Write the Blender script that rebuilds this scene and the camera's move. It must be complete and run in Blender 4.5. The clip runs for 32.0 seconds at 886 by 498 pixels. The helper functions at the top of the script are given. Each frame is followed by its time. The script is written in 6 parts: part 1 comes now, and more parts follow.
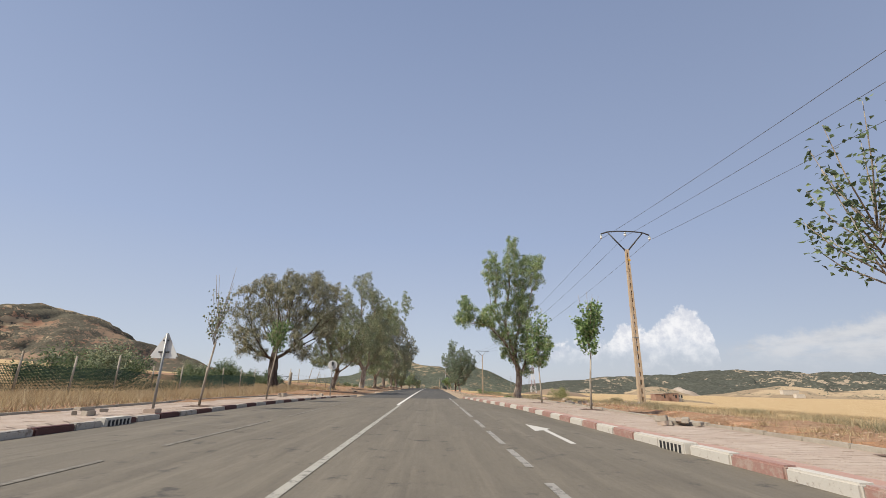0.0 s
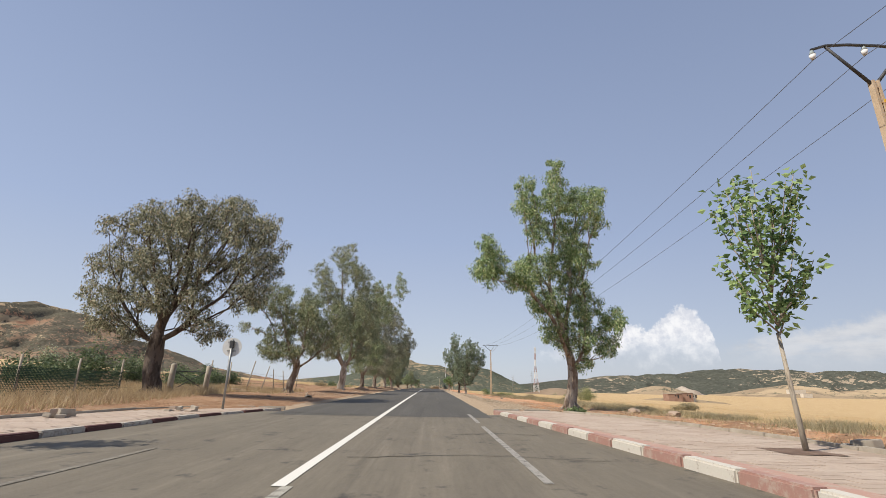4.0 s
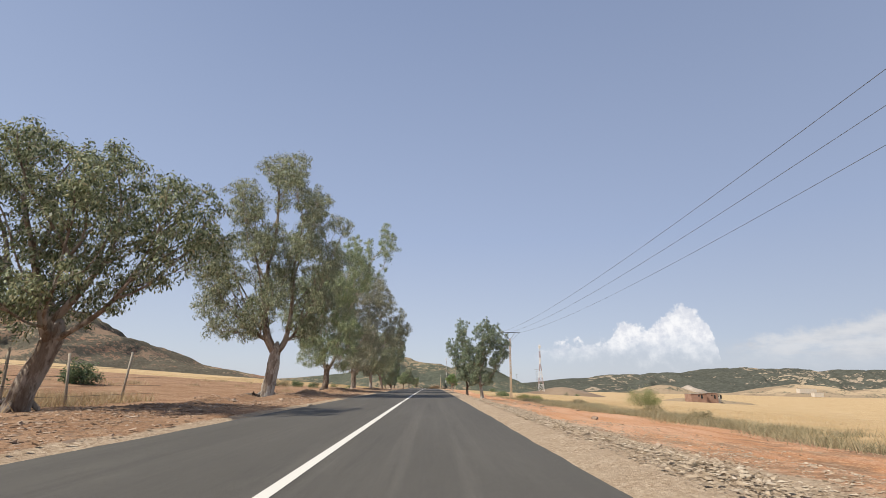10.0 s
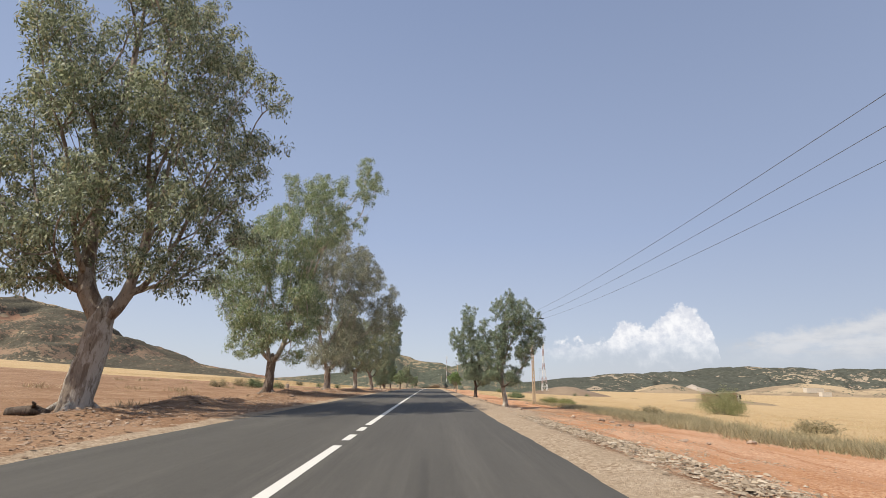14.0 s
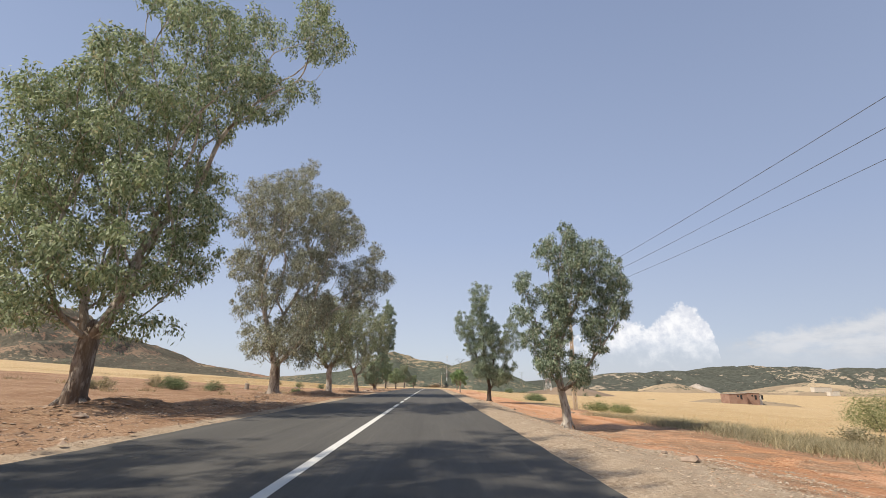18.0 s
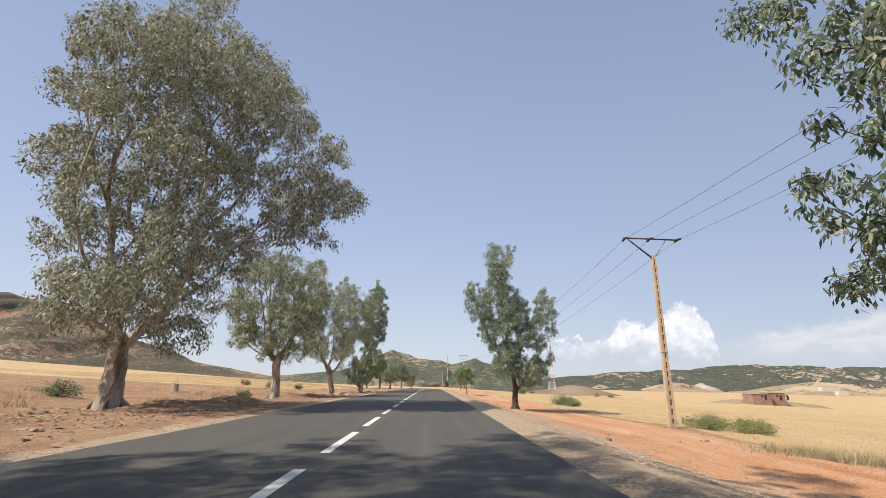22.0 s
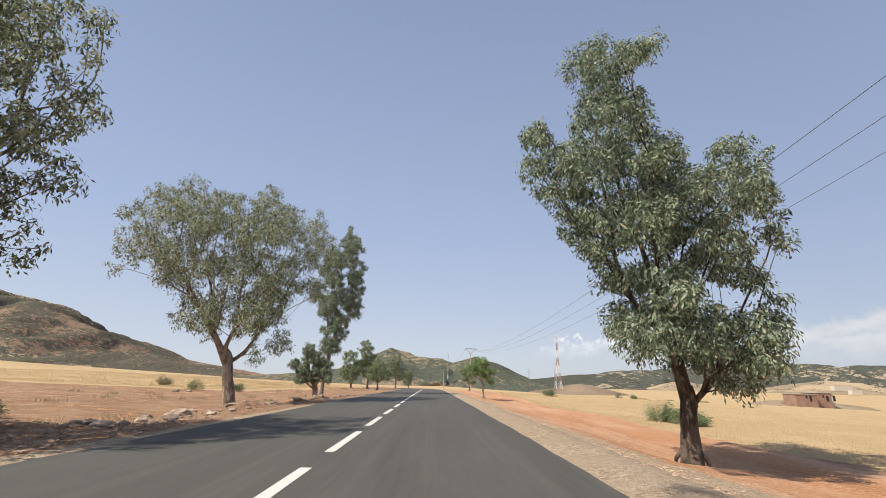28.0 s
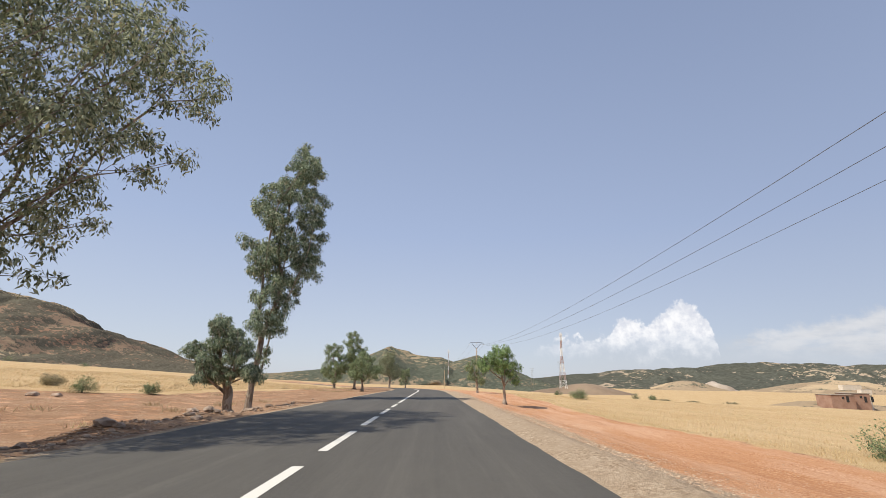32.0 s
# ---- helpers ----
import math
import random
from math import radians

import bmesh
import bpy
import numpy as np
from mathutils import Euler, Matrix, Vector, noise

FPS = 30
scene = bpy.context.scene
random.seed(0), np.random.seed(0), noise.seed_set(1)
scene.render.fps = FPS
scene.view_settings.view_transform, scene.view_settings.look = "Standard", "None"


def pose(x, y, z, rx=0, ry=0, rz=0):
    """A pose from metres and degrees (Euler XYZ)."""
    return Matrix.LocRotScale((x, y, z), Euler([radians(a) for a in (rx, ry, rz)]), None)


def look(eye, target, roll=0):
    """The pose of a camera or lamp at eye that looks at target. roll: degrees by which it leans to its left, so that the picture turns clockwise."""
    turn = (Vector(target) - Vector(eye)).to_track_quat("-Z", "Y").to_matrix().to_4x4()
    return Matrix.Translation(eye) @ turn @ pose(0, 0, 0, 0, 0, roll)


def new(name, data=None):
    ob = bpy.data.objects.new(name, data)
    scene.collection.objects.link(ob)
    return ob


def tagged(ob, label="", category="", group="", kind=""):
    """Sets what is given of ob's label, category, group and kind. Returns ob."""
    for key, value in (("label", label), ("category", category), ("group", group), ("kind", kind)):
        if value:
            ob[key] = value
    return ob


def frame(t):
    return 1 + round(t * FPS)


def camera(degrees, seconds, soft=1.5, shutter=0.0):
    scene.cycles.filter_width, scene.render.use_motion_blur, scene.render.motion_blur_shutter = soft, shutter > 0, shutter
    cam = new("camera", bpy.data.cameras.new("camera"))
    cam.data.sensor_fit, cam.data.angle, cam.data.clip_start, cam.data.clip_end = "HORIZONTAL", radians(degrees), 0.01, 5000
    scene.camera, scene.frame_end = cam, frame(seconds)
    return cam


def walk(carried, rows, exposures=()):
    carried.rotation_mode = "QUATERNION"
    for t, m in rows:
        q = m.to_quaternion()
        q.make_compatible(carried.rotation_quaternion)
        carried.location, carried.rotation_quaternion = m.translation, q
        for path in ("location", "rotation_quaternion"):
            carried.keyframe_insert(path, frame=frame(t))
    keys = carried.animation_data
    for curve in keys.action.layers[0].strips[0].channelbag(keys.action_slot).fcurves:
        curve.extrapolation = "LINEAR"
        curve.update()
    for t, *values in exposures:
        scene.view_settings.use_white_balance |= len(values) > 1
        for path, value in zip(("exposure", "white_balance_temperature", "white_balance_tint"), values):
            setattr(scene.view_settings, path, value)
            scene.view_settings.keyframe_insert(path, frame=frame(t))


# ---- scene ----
LENS, EYE, SPEED, AHEAD = 88.5, 1.05, 4.31, 0.09


def road_z(y):
    """Height of the road's crown: a long, very slight crest."""
    return 0.22 - 4.5e-5 * (y - 70) ** 2 if y < 250 else 0.22 - 4.5e-5 * 180 ** 2 - 0.0162 * (y - 250)


def road_pitch(y):
    return math.degrees(math.atan(-9e-5 * (min(y, 250) - 70)))


cam = camera(LENS, 32.0, soft=0.8)
# seconds, sideways, yaw, pitch against the road, roll
ROWS = [(t, 0.04 * math.exp(-((t - 20.5) / 3) ** 2) - 0.03 * math.exp(-((t - 26) / 2.5) ** 2) + 0.035 * max(0, t - 29), -1.43, 16.3, -1.0) for t in range(33)]
walk(cam, [(t, pose(x, SPEED * t + AHEAD, road_z(SPEED * t + AHEAD) + EYE, 90 + pitch + road_pitch(SPEED * t + AHEAD), roll, yaw)) for t, x, yaw, pitch, roll in ROWS],
     exposures=[(0, 0.13), (3, 0.16), (7, 0.18), (14, 0.2), (18, 0.24), (21, 0.36), (24, 0.34), (28, 0.27), (32, 0.24)])

# ---- light ----
SUN_ELEV, SUN_FROM = 51.0, Vector((-0.87, -0.49, 0.0)).normalized()
world = bpy.data.worlds.new("sky")
scene.world = world
world.use_nodes = True
wn = world.node_tree
wn.nodes.clear()
w_out = wn.nodes.new("ShaderNodeOutputWorld")
w_bg = wn.nodes.new("ShaderNodeBackground")
w_sky = wn.nodes.new("ShaderNodeTexSky")
w_sky.sky_type = "NISHITA"
w_sky.sun_disc = False
w_sky.sun_elevation = radians(SUN_ELEV)
w_sky.sun_rotation = math.atan2(SUN_FROM.x, SUN_FROM.y)
w_sky.altitude = 900
w_sky.air_density, w_sky.dust_density, w_sky.ozone_density = 1.0, 1.2, 2.0
w_bg.inputs["Strength"].default_value = 0.15


def w_math(op, a, b=0.0, c=None):
    n = wn.nodes.new("ShaderNodeMath")
    n.operation = op
    for k, v in enumerate((a, b) if c is None else (a, b, c)):
        if isinstance(v, bpy.types.NodeSocket):
            wn.links.new(v, n.inputs[k])
        else:
            n.inputs[k].default_value = v
    return n.outputs[0]


def w_step(v, lo, hi):
    n = wn.nodes.new("ShaderNodeMapRange")
    n.interpolation_type = "SMOOTHSTEP"
    wn.links.new(v, n.inputs[0])
    n.inputs[1].default_value, n.inputs[2].default_value = lo, hi
    return n.outputs[0]


def w_mix(fac, a, b):
    n = wn.nodes.new("ShaderNodeMix")
    n.data_type = "RGBA"
    for s, v in ((n.inputs[0], fac), (n.inputs[6], a), (n.inputs[7], b)):
        if isinstance(v, bpy.types.NodeSocket):
            wn.links.new(v, s)
        else:
            s.default_value = v
    return n.outputs[2]


def w_noise(scale, detail, rough, stretch=(1, 1, 1)):
    n, mp = wn.nodes.new("ShaderNodeTexNoise"), wn.nodes.new("ShaderNodeMapping")
    mp.inputs["Scale"].default_value = stretch
    n.inputs["Scale"].default_value, n.inputs["Detail"].default_value, n.inputs["Roughness"].default_value = scale, detail, rough
    wn.links.new(w_dir, mp.inputs["Vector"])
    wn.links.new(mp.outputs[0], n.inputs["Vector"])
    return n.outputs["Fac"]


# clouds far off: one heaped cumulus over the eastern hills, with thin streaks beside it
w_dir = wn.nodes.new("ShaderNodeTexCoord").outputs["Generated"]
w_xyz = wn.nodes.new("ShaderNodeSeparateXYZ")
wn.links.new(w_dir, w_xyz.inputs[0])
w_x, w_y, w_z = w_xyz.outputs
w_ahead = w_math("GREATER_THAN", w_y, 0.05)
w_az = w_math("DIVIDE", w_x, w_math("MAXIMUM", w_y, 0.05))
w_el = w_math("DIVIDE", w_z, w_math("MAXIMUM", w_y, 0.05))
w_top = wn.nodes.new("ShaderNodeFloatCurve")
w_curve = w_top.mapping.curves[0]
w_curve.points[0].location, w_curve.points[1].location = (0.0, 0.0), (1.0, 0.0)
for k_at, k_top in ((0.19, 0.0), (0.23, 0.44), (0.30, 0.48), (0.37, 0.53), (0.405, 0.72), (0.43, 0.78), (0.46, 0.74), (0.50, 0.80), (0.545, 0.93), (0.575, 0.96), (0.60, 0.86), (0.625, 0.5), (0.66, 0.0)):
    w_curve.points.new(k_at, k_top)
w_top.mapping.update()
wn.links.new(w_az, w_top.inputs["Value"])
w_puff = w_math("ADD", w_math("MULTIPLY", w_math("SUBTRACT", w_noise(30, 7, 0.6), 0.5), 0.11), w_math("MULTIPLY", w_math("SUBTRACT", w_noise(110, 4, 0.6), 0.5), 0.02))
w_edge = w_math("SUBTRACT", w_math("ADD", w_math("MULTIPLY", w_top.outputs[0], 0.185), w_puff), w_el)
w_cum = w_math("MULTIPLY", w_step(w_edge, 0.0, 0.016), w_step(w_math("ADD", w_el, w_puff), 0.04, 0.12))
w_cum = w_math("MULTIPLY", w_cum, w_ahead)
w_line = w_math("ADD", 0.085, w_math("MULTIPLY", w_math("SUBTRACT", w_az, 0.62), 0.22))
w_haze = w_math("MULTIPLY", w_step(w_math("SUBTRACT", w_math("ADD", w_line, w_math("MULTIPLY", w_puff, 0.7)), w_el), -0.01, 0.022), w_step(w_noise(9, 6, 0.6, (1, 1, 4)), 0.3, 0.6))
w_haze = w_math("MULTIPLY", w_haze, w_math("MULTIPLY", w_step(w_az, 0.5, 0.72), w_step(w_el, 0.03, 0.09)))
w_bank = w_math("MULTIPLY", w_math("SUBTRACT", 1.0, w_step(w_math("ADD", w_el, w_math("MULTIPLY", w_puff, 0.6)), 0.05, 0.12)), w_math("MULTIPLY", w_step(w_az, 0.16, 0.42), 0.35))
w_veil = w_math("MULTIPLY", w_step(w_math("SUBTRACT", w_math("ADD", w_math("ADD", 0.102, w_math("MULTIPLY", w_math("SUBTRACT", w_az, 0.66), 0.2)), w_math("MULTIPLY", w_puff, 0.55)), w_el), -0.004, 0.02), w_step(w_math("ADD", w_el, w_math("MULTIPLY", w_puff, 0.5)), 0.045, 0.10))
w_veil = w_math("MULTIPLY", w_math("MULTIPLY", w_veil, w_step(w_az, 0.6, 0.74)), w_step(w_noise(14, 6, 0.62, (1, 1, 3)), 0.25, 0.6))
w_haze = w_math("MULTIPLY", w_math("MAXIMUM", w_math("MULTIPLY", w_haze, 0.8), w_bank), w_ahead)
w_hsv = wn.nodes.new("ShaderNodeHueSaturation")
w_hsv.inputs["Saturation"].default_value = 0.85
wn.links.new(w_sky.outputs[0], w_hsv.inputs["Color"])
w_ramp = wn.nodes.new("ShaderNodeValToRGB")
for k_el, k_at, k_col in ((0, 0.0, (3.3, 3.55, 4.02)), (1, 0.75, (1.45, 1.86, 2.92))):
    w_ramp.color_ramp.elements[k_el].position, w_ramp.color_ramp.elements[k_el].color = k_at, (*k_col, 1)
k_mid = w_ramp.color_ramp.elements.new(0.3)
k_mid.color = (2.28, 2.76, 3.9, 1)
wn.links.new(w_z, w_ramp.inputs[0])
w_air = w_mix(0.85, w_hsv.outputs[0], w_ramp.outputs[0])
w_air = w_mix(w_math("MULTIPLY", w_math("MULTIPLY", w_step(w_az, -0.2, 1.1), w_ahead), 0.22), w_air, (1.1, 1.35, 2.0, 1))
w_col = w_mix(w_haze, w_air, (3.3, 3.45, 3.75, 1))
w_col = w_mix(w_math("MULTIPLY", w_math("MULTIPLY", w_veil, 0.75), w_ahead), w_col, (4.3, 4.35, 4.5, 1))
w_col = w_mix(w_cum, w_col, w_mix(w_step(w_math("ADD", w_noise(46, 6, 0.65), w_math("MULTIPLY", w_edge, -1.5)), 0.3, 0.62), (5.6, 5.6, 5.7, 1), (4.1, 4.25, 4.7, 1)))
wn.links.new(w_col, w_bg.inputs["Color"])
wn.links.new(w_bg.outputs[0], w_out.inputs["Surface"])

sun = new("sun", bpy.data.lights.new("sun", "SUN"))
sun.data.energy, sun.data.angle, sun.data.color = 4.9, radians(0.6), (1.0, 0.93, 0.82)
s_dir = SUN_FROM * math.cos(radians(SUN_ELEV)) + Vector((0, 0, math.sin(radians(SUN_ELEV))))
sun.matrix_world = look(s_dir * 50, (0, 0, 0))


# ---- materials ----
TONE = (0.84, 0.83, 0.81)


class Mat:
    """A small builder of node materials."""

    def __init__(self, name):
        self.m = bpy.data.materials.new(name)
        self.m.use_nodes = True
        self.t = self.m.node_tree
        self.b = self.t.nodes["Principled BSDF"]
        self.geo = None
        self.coord = None

    def put(self, socket, value):
        if isinstance(value, bpy.types.NodeSocket):
            self.t.links.new(value, socket)
        else:
            socket.default_value = value

    def where(self):
        if not self.coord:
            self.coord = self.t.nodes.new("ShaderNodeTexCoord")
        return self.coord.outputs["Object"]

    def position(self):
        if not self.geo:
            self.geo = self.t.nodes.new("ShaderNodeNewGeometry")
        return self.geo.outputs["Position"]

    def island(self):
        self.position()
        return self.geo.outputs["Random Per Island"]

    def piece(self):
        return self.t.nodes.new("ShaderNodeObjectInfo").outputs["Random"]

    def noise(self, scale, detail=4, rough=0.6, vec=None, stretch=None):
        n = self.t.nodes.new("ShaderNodeTexNoise")
        n.inputs["Scale"].default_value, n.inputs["Detail"].default_value = scale, detail
        n.inputs["Roughness"].default_value = rough
        v = vec or self.position()
        if stretch:
            mp = self.t.nodes.new("ShaderNodeMapping")
            mp.inputs["Scale"].default_value = stretch
            self.t.links.new(v, mp.inputs["Vector"])
            v = mp.outputs[0]
        self.t.links.new(v, n.inputs["Vector"])
        return n.outputs["Fac"]

    def cells(self, scale, feature="F1", out="Distance", rnd=1.0):
        n = self.t.nodes.new("ShaderNodeTexVoronoi")
        n.feature = feature
        n.inputs["Scale"].default_value = scale
        n.inputs["Randomness"].default_value = rnd
        self.t.links.new(self.position(), n.inputs["Vector"])
        return n.outputs[out]

    def ramp(self, fac, stops):
        n = self.t.nodes.new("ShaderNodeValToRGB")
        e = n.color_ramp.elements
        while len(e) < len(stops):
            e.new(0.5)
        for k, (p, c) in zip(e, stops):
            k.position = p
            k.color = (*c, 1) if len(c) == 3 else c
        self.put(n.inputs[0], fac)
        return n.outputs["Color"]

    def step(self, fac, lo, hi):
        n = self.t.nodes.new("ShaderNodeMapRange")
        self.put(n.inputs[0], fac)
        n.inputs[1].default_value, n.inputs[2].default_value = lo, hi
        n.interpolation_type = "SMOOTHSTEP"
        return n.outputs[0]

    def math(self, op, a, b=0.0):
        n = self.t.nodes.new("ShaderNodeMath")
        n.operation = op
        self.put(n.inputs[0], a)
        self.put(n.inputs[1], b)
        return n.outputs[0]

    def mix(self, fac, a, b, kind="MIX"):
        n = self.t.nodes.new("ShaderNodeMix")
        n.data_type, n.blend_type = "RGBA", kind
        self.put(n.inputs[0], fac)
        for s, v in ((n.inputs[6], a), (n.inputs[7], b)):
            self.put(s, (*v, 1) if isinstance(v, tuple) and len(v) == 3 else v)
        return n.outputs[2]

    def attribute(self, name):
        n = self.t.nodes.new("ShaderNodeAttribute")
        n.attribute_name = name
        s = self.t.nodes.new("ShaderNodeSeparateColor")
        self.t.links.new(n.outputs["Color"], s.inputs[0])
        return s.outputs

    def bump(self, height, strength, dist=0.02):
        n = self.t.nodes.new("ShaderNodeBump")
        n.inputs["Strength"].default_value, n.inputs["Distance"].default_value = strength, dist
        self.put(n.inputs["Height"], height)
        self.t.links.new(n.outputs[0], self.b.inputs["Normal"])

    def done(self, color, rough=0.9, metal=0.0, spec=0.3):
        color = self.mix(1.0, color, TONE, "MULTIPLY")
        self.put(self.b.inputs["Base Color"], (*color, 1) if isinstance(color, tuple) and len(color) == 3 else color)
        self.put(self.b.inputs["Roughness"], rough)
        self.b.inputs["Metallic"].default_value = metal
        self.b.inputs["Specular IOR Level"].default_value = spec
        return self.m


def speckled(name, a, b, scale, rough=0.85, metal=0.0, relief=0.2, depth=0.01, spec=0.3, by_piece=0.0):
    """A plain material with variation at two scales."""
    k = Mat(name)
    c = k.mix(k.step(k.noise(scale), 0.3, 0.7), a, b)
    c = k.mix(0.35, c, k.mix(k.noise(scale * 9, 3), (0.25, 0.25, 0.25), (0.75, 0.75, 0.75)), "OVERLAY")
    if by_piece:
        c = k.mix(by_piece, c, k.ramp(k.piece(), [(0, (0.2, 0.2, 0.2)), (1, (0.8, 0.8, 0.8))]), "OVERLAY")
    if relief:
        k.bump(k.noise(scale * 5), relief, depth)
    return k.done(c, rough, metal, spec)


def foliage(name, dark, mid, light, dry=None, thin=0.24):
    """Leaves: each leaf its own shade, some light passing through."""
    k = Mat(name)
    stops = [(0.0, dark), (0.5, mid), (0.86, light)]
    if dry:
        stops.append((1.0, dry))
    c = k.ramp(k.island(), stops)
    c = k.mix(0.5, c, k.ramp(k.noise(0.55, 2), [(0.3, (0.42, 0.45, 0.47)), (0.7, (0.66, 0.66, 0.58))]), "OVERLAY")
    k.done(c, 0.55, 0.0, 0.3)
    tr = k.t.nodes.new("ShaderNodeBsdfTranslucent")
    k.t.links.new(c, tr.inputs["Color"])
    mx = k.t.nodes.new("ShaderNodeMixShader")
    mx.inputs[0].default_value = thin
    out = k.t.nodes["Material Output"]
    k.t.links.new(k.b.outputs[0], mx.inputs[1])
    k.t.links.new(tr.outputs[0], mx.inputs[2])
    k.t.links.new(mx.outputs[0], out.inputs["Surface"])
    return k.m


def ground_material():
    k = Mat("ground_earth")
    w = k.attribute("soil")
    n1, n2, n3 = k.noise(0.35, 6), k.noise(2.3, 5), k.noise(14, 4)
    soil = k.mix(k.step(n1, 0.35, 0.65), (0.29, 0.165, 0.094), (0.38, 0.238, 0.145))
    soil = k.mix(k.step(n2, 0.5, 0.75), soil, (0.43, 0.30, 0.196))
    orange = k.mix(k.step(k.noise(0.5, 5, 0.6, None, (1, 0.25, 1)), 0.35, 0.65), (0.53, 0.265, 0.13), (0.62, 0.37, 0.23))
    orange = k.mix(k.math("MULTIPLY", k.step(k.noise(1.1, 5, 0.65, None, (1, 0.06, 1)), 0.52, 0.66), 0.75), orange, (0.43, 0.20, 0.095))
    orange = k.mix(k.step(n3, 0.5, 0.85), orange, (0.66, 0.46, 0.32))
    straw = k.mix(k.step(k.noise(0.12, 6, 0.65), 0.35, 0.65), (0.525, 0.365, 0.188), (0.59, 0.425, 0.24))
    straw = k.mix(k.step(k.noise(1.1, 4, 0.6, None, (1, 0.15, 1)), 0.45, 0.75), straw, (0.50, 0.37, 0.19))
    pale = k.mix(k.step(n2, 0.3, 0.7), (0.40, 0.30, 0.205), (0.46, 0.355, 0.25))
    pale = k.mix(k.step(n3, 0.5, 0.85), pale, (0.54, 0.435, 0.325))
    jit = k.math("MULTIPLY", k.math("SUBTRACT", k.noise(0.9, 6, 0.7), 0.5), 1.1)
    c = soil
    for s, col in ((1, orange), (0, straw), (2, pale)):
        c = k.mix(k.step(k.math("ADD", w[s], jit), 0.4, 0.6), c, col)
    c = k.mix(0.4, c, k.mix(n3, (0.2, 0.2, 0.2), (0.8, 0.8, 0.8)), "OVERLAY")
    c = k.mix(k.step(k.noise(0.8, 5), 0.3, 0.7), c, k.mix(0.75, c, k.ramp(k.cells(22, "F1", "Color"), [(0.15, (0.12, 0.12, 0.12)), (0.85, (0.88, 0.88, 0.88))]), "SOFT_LIGHT"))
    k.bump(k.math("ADD", k.math("MULTIPLY", n2, 0.8), k.noise(25, 5)), 0.7, 0.06)
    return k.done(c, 0.95, 0, 0.15)


def asphalt(name, a, b, pale, stain):
    k = Mat(name)
    c = k.mix(k.step(k.noise(0.5, 5, 0.6, None, (1.6, 0.22, 1)), 0.3, 0.7), a, b)
    c = k.mix(k.step(k.noise(0.9, 6, 0.7, None, (1, 0.3, 1)), 0.52, 0.8), c, pale)
    c = k.mix(k.math("MULTIPLY", k.step(k.noise(1.6, 5, 0.65, None, (1.6, 0.03, 1)), 0.48, 0.7), 0.55), c, tuple(v * 1.28 for v in b))
    c = k.mix(k.math("MULTIPLY", k.step(k.noise(1.9, 4, 0.6, None, (1.5, 0.04, 1)), 0.55, 0.75), 0.5), c, tuple(v * 0.68 for v in a))
    c = k.mix(k.math("MULTIPLY", k.step(k.noise(1.7, 6, 0.75), 0.56, 0.7), stain), c, (0.045, 0.042, 0.04))
    c = k.mix(k.math("MULTIPLY", k.step(k.noise(3.5, 7, 0.8), 0.58, 0.75), stain), c, (0.20, 0.175, 0.14))
    c = k.mix(0.3, c, k.mix(k.noise(7, 5, 0.7, None, (3.0, 0.12, 1)), (0.2, 0.2, 0.2), (0.8, 0.8, 0.8)), "OVERLAY")
    c = k.mix(0.5 * stain, c, k.mix(k.noise(2.6, 7, 0.75, None, (2.2, 0.35, 1)), (0.15, 0.15, 0.15), (0.85, 0.85, 0.85)), "OVERLAY")
    c = k.mix(0.35, c, k.mix(k.noise(18, 5, 0.75), (0.2, 0.2, 0.2), (0.8, 0.8, 0.8)), "OVERLAY")
    c = k.mix(0.6, c, k.mix(k.noise(70, 5, 0.7), (0.2, 0.2, 0.2), (0.8, 0.8, 0.8)), "OVERLAY")
    k.bump(k.noise(90, 4), 0.5, 0.008)
    return k.done(c, 0.82, 0, 0.35)


def hill_material(name, soil_a, soil_b, patch, scrub, bands, size, cover, swing, fleck=(1, 1, 1), east=0.0, relief=3.0):
    """Dry soil with pale patches, and shrubs that close up in broad bands and thin out between them."""
    k = Mat(name)
    c = k.mix(k.step(k.noise(0.007, 6, 0.65), 0.40, 0.60), soil_a, soil_b)
    c = k.mix(k.step(k.noise(0.0055, 5, 0.55, None, (1, 1, 3)), 0.55, 0.60), c, patch)
    c = k.mix(0.35, c, k.mix(k.noise(size * 1.7, 5, 0.7), (0.2, 0.2, 0.2), (0.8, 0.8, 0.8)), "OVERLAY")
    zone = k.noise(bands, 4, 0.55, None, (0.7, 1, 2.6))
    if east:
        sep = k.t.nodes.new("ShaderNodeSeparateXYZ")
        k.t.links.new(k.position(), sep.inputs[0])
        zone = k.math("SUBTRACT", zone, k.math("MULTIPLY", k.step(sep.outputs[0], 550, 1150), east))
    speck = k.math("ADD", k.math("MULTIPLY", k.noise(size, 4, 0.65, None, fleck), 0.65), k.math("MULTIPLY", k.noise(size * 3.1, 3, 0.6), 0.35))
    thick = k.step(k.math("ADD", speck, k.math("MULTIPLY", k.math("SUBTRACT", zone, 0.5), swing)), cover, cover + 0.035)
    green = k.mix(k.step(k.noise(size * 2.2, 4, 0.7), 0.35, 0.65), scrub, tuple(v * 1.75 for v in scrub))
    c = k.mix(k.math("MULTIPLY", thick, 0.94), c, green)
    k.bump(k.noise(0.05, 8, 0.7), 1.0, relief)
    return k.done(c, 1.0, 0, 0.0)


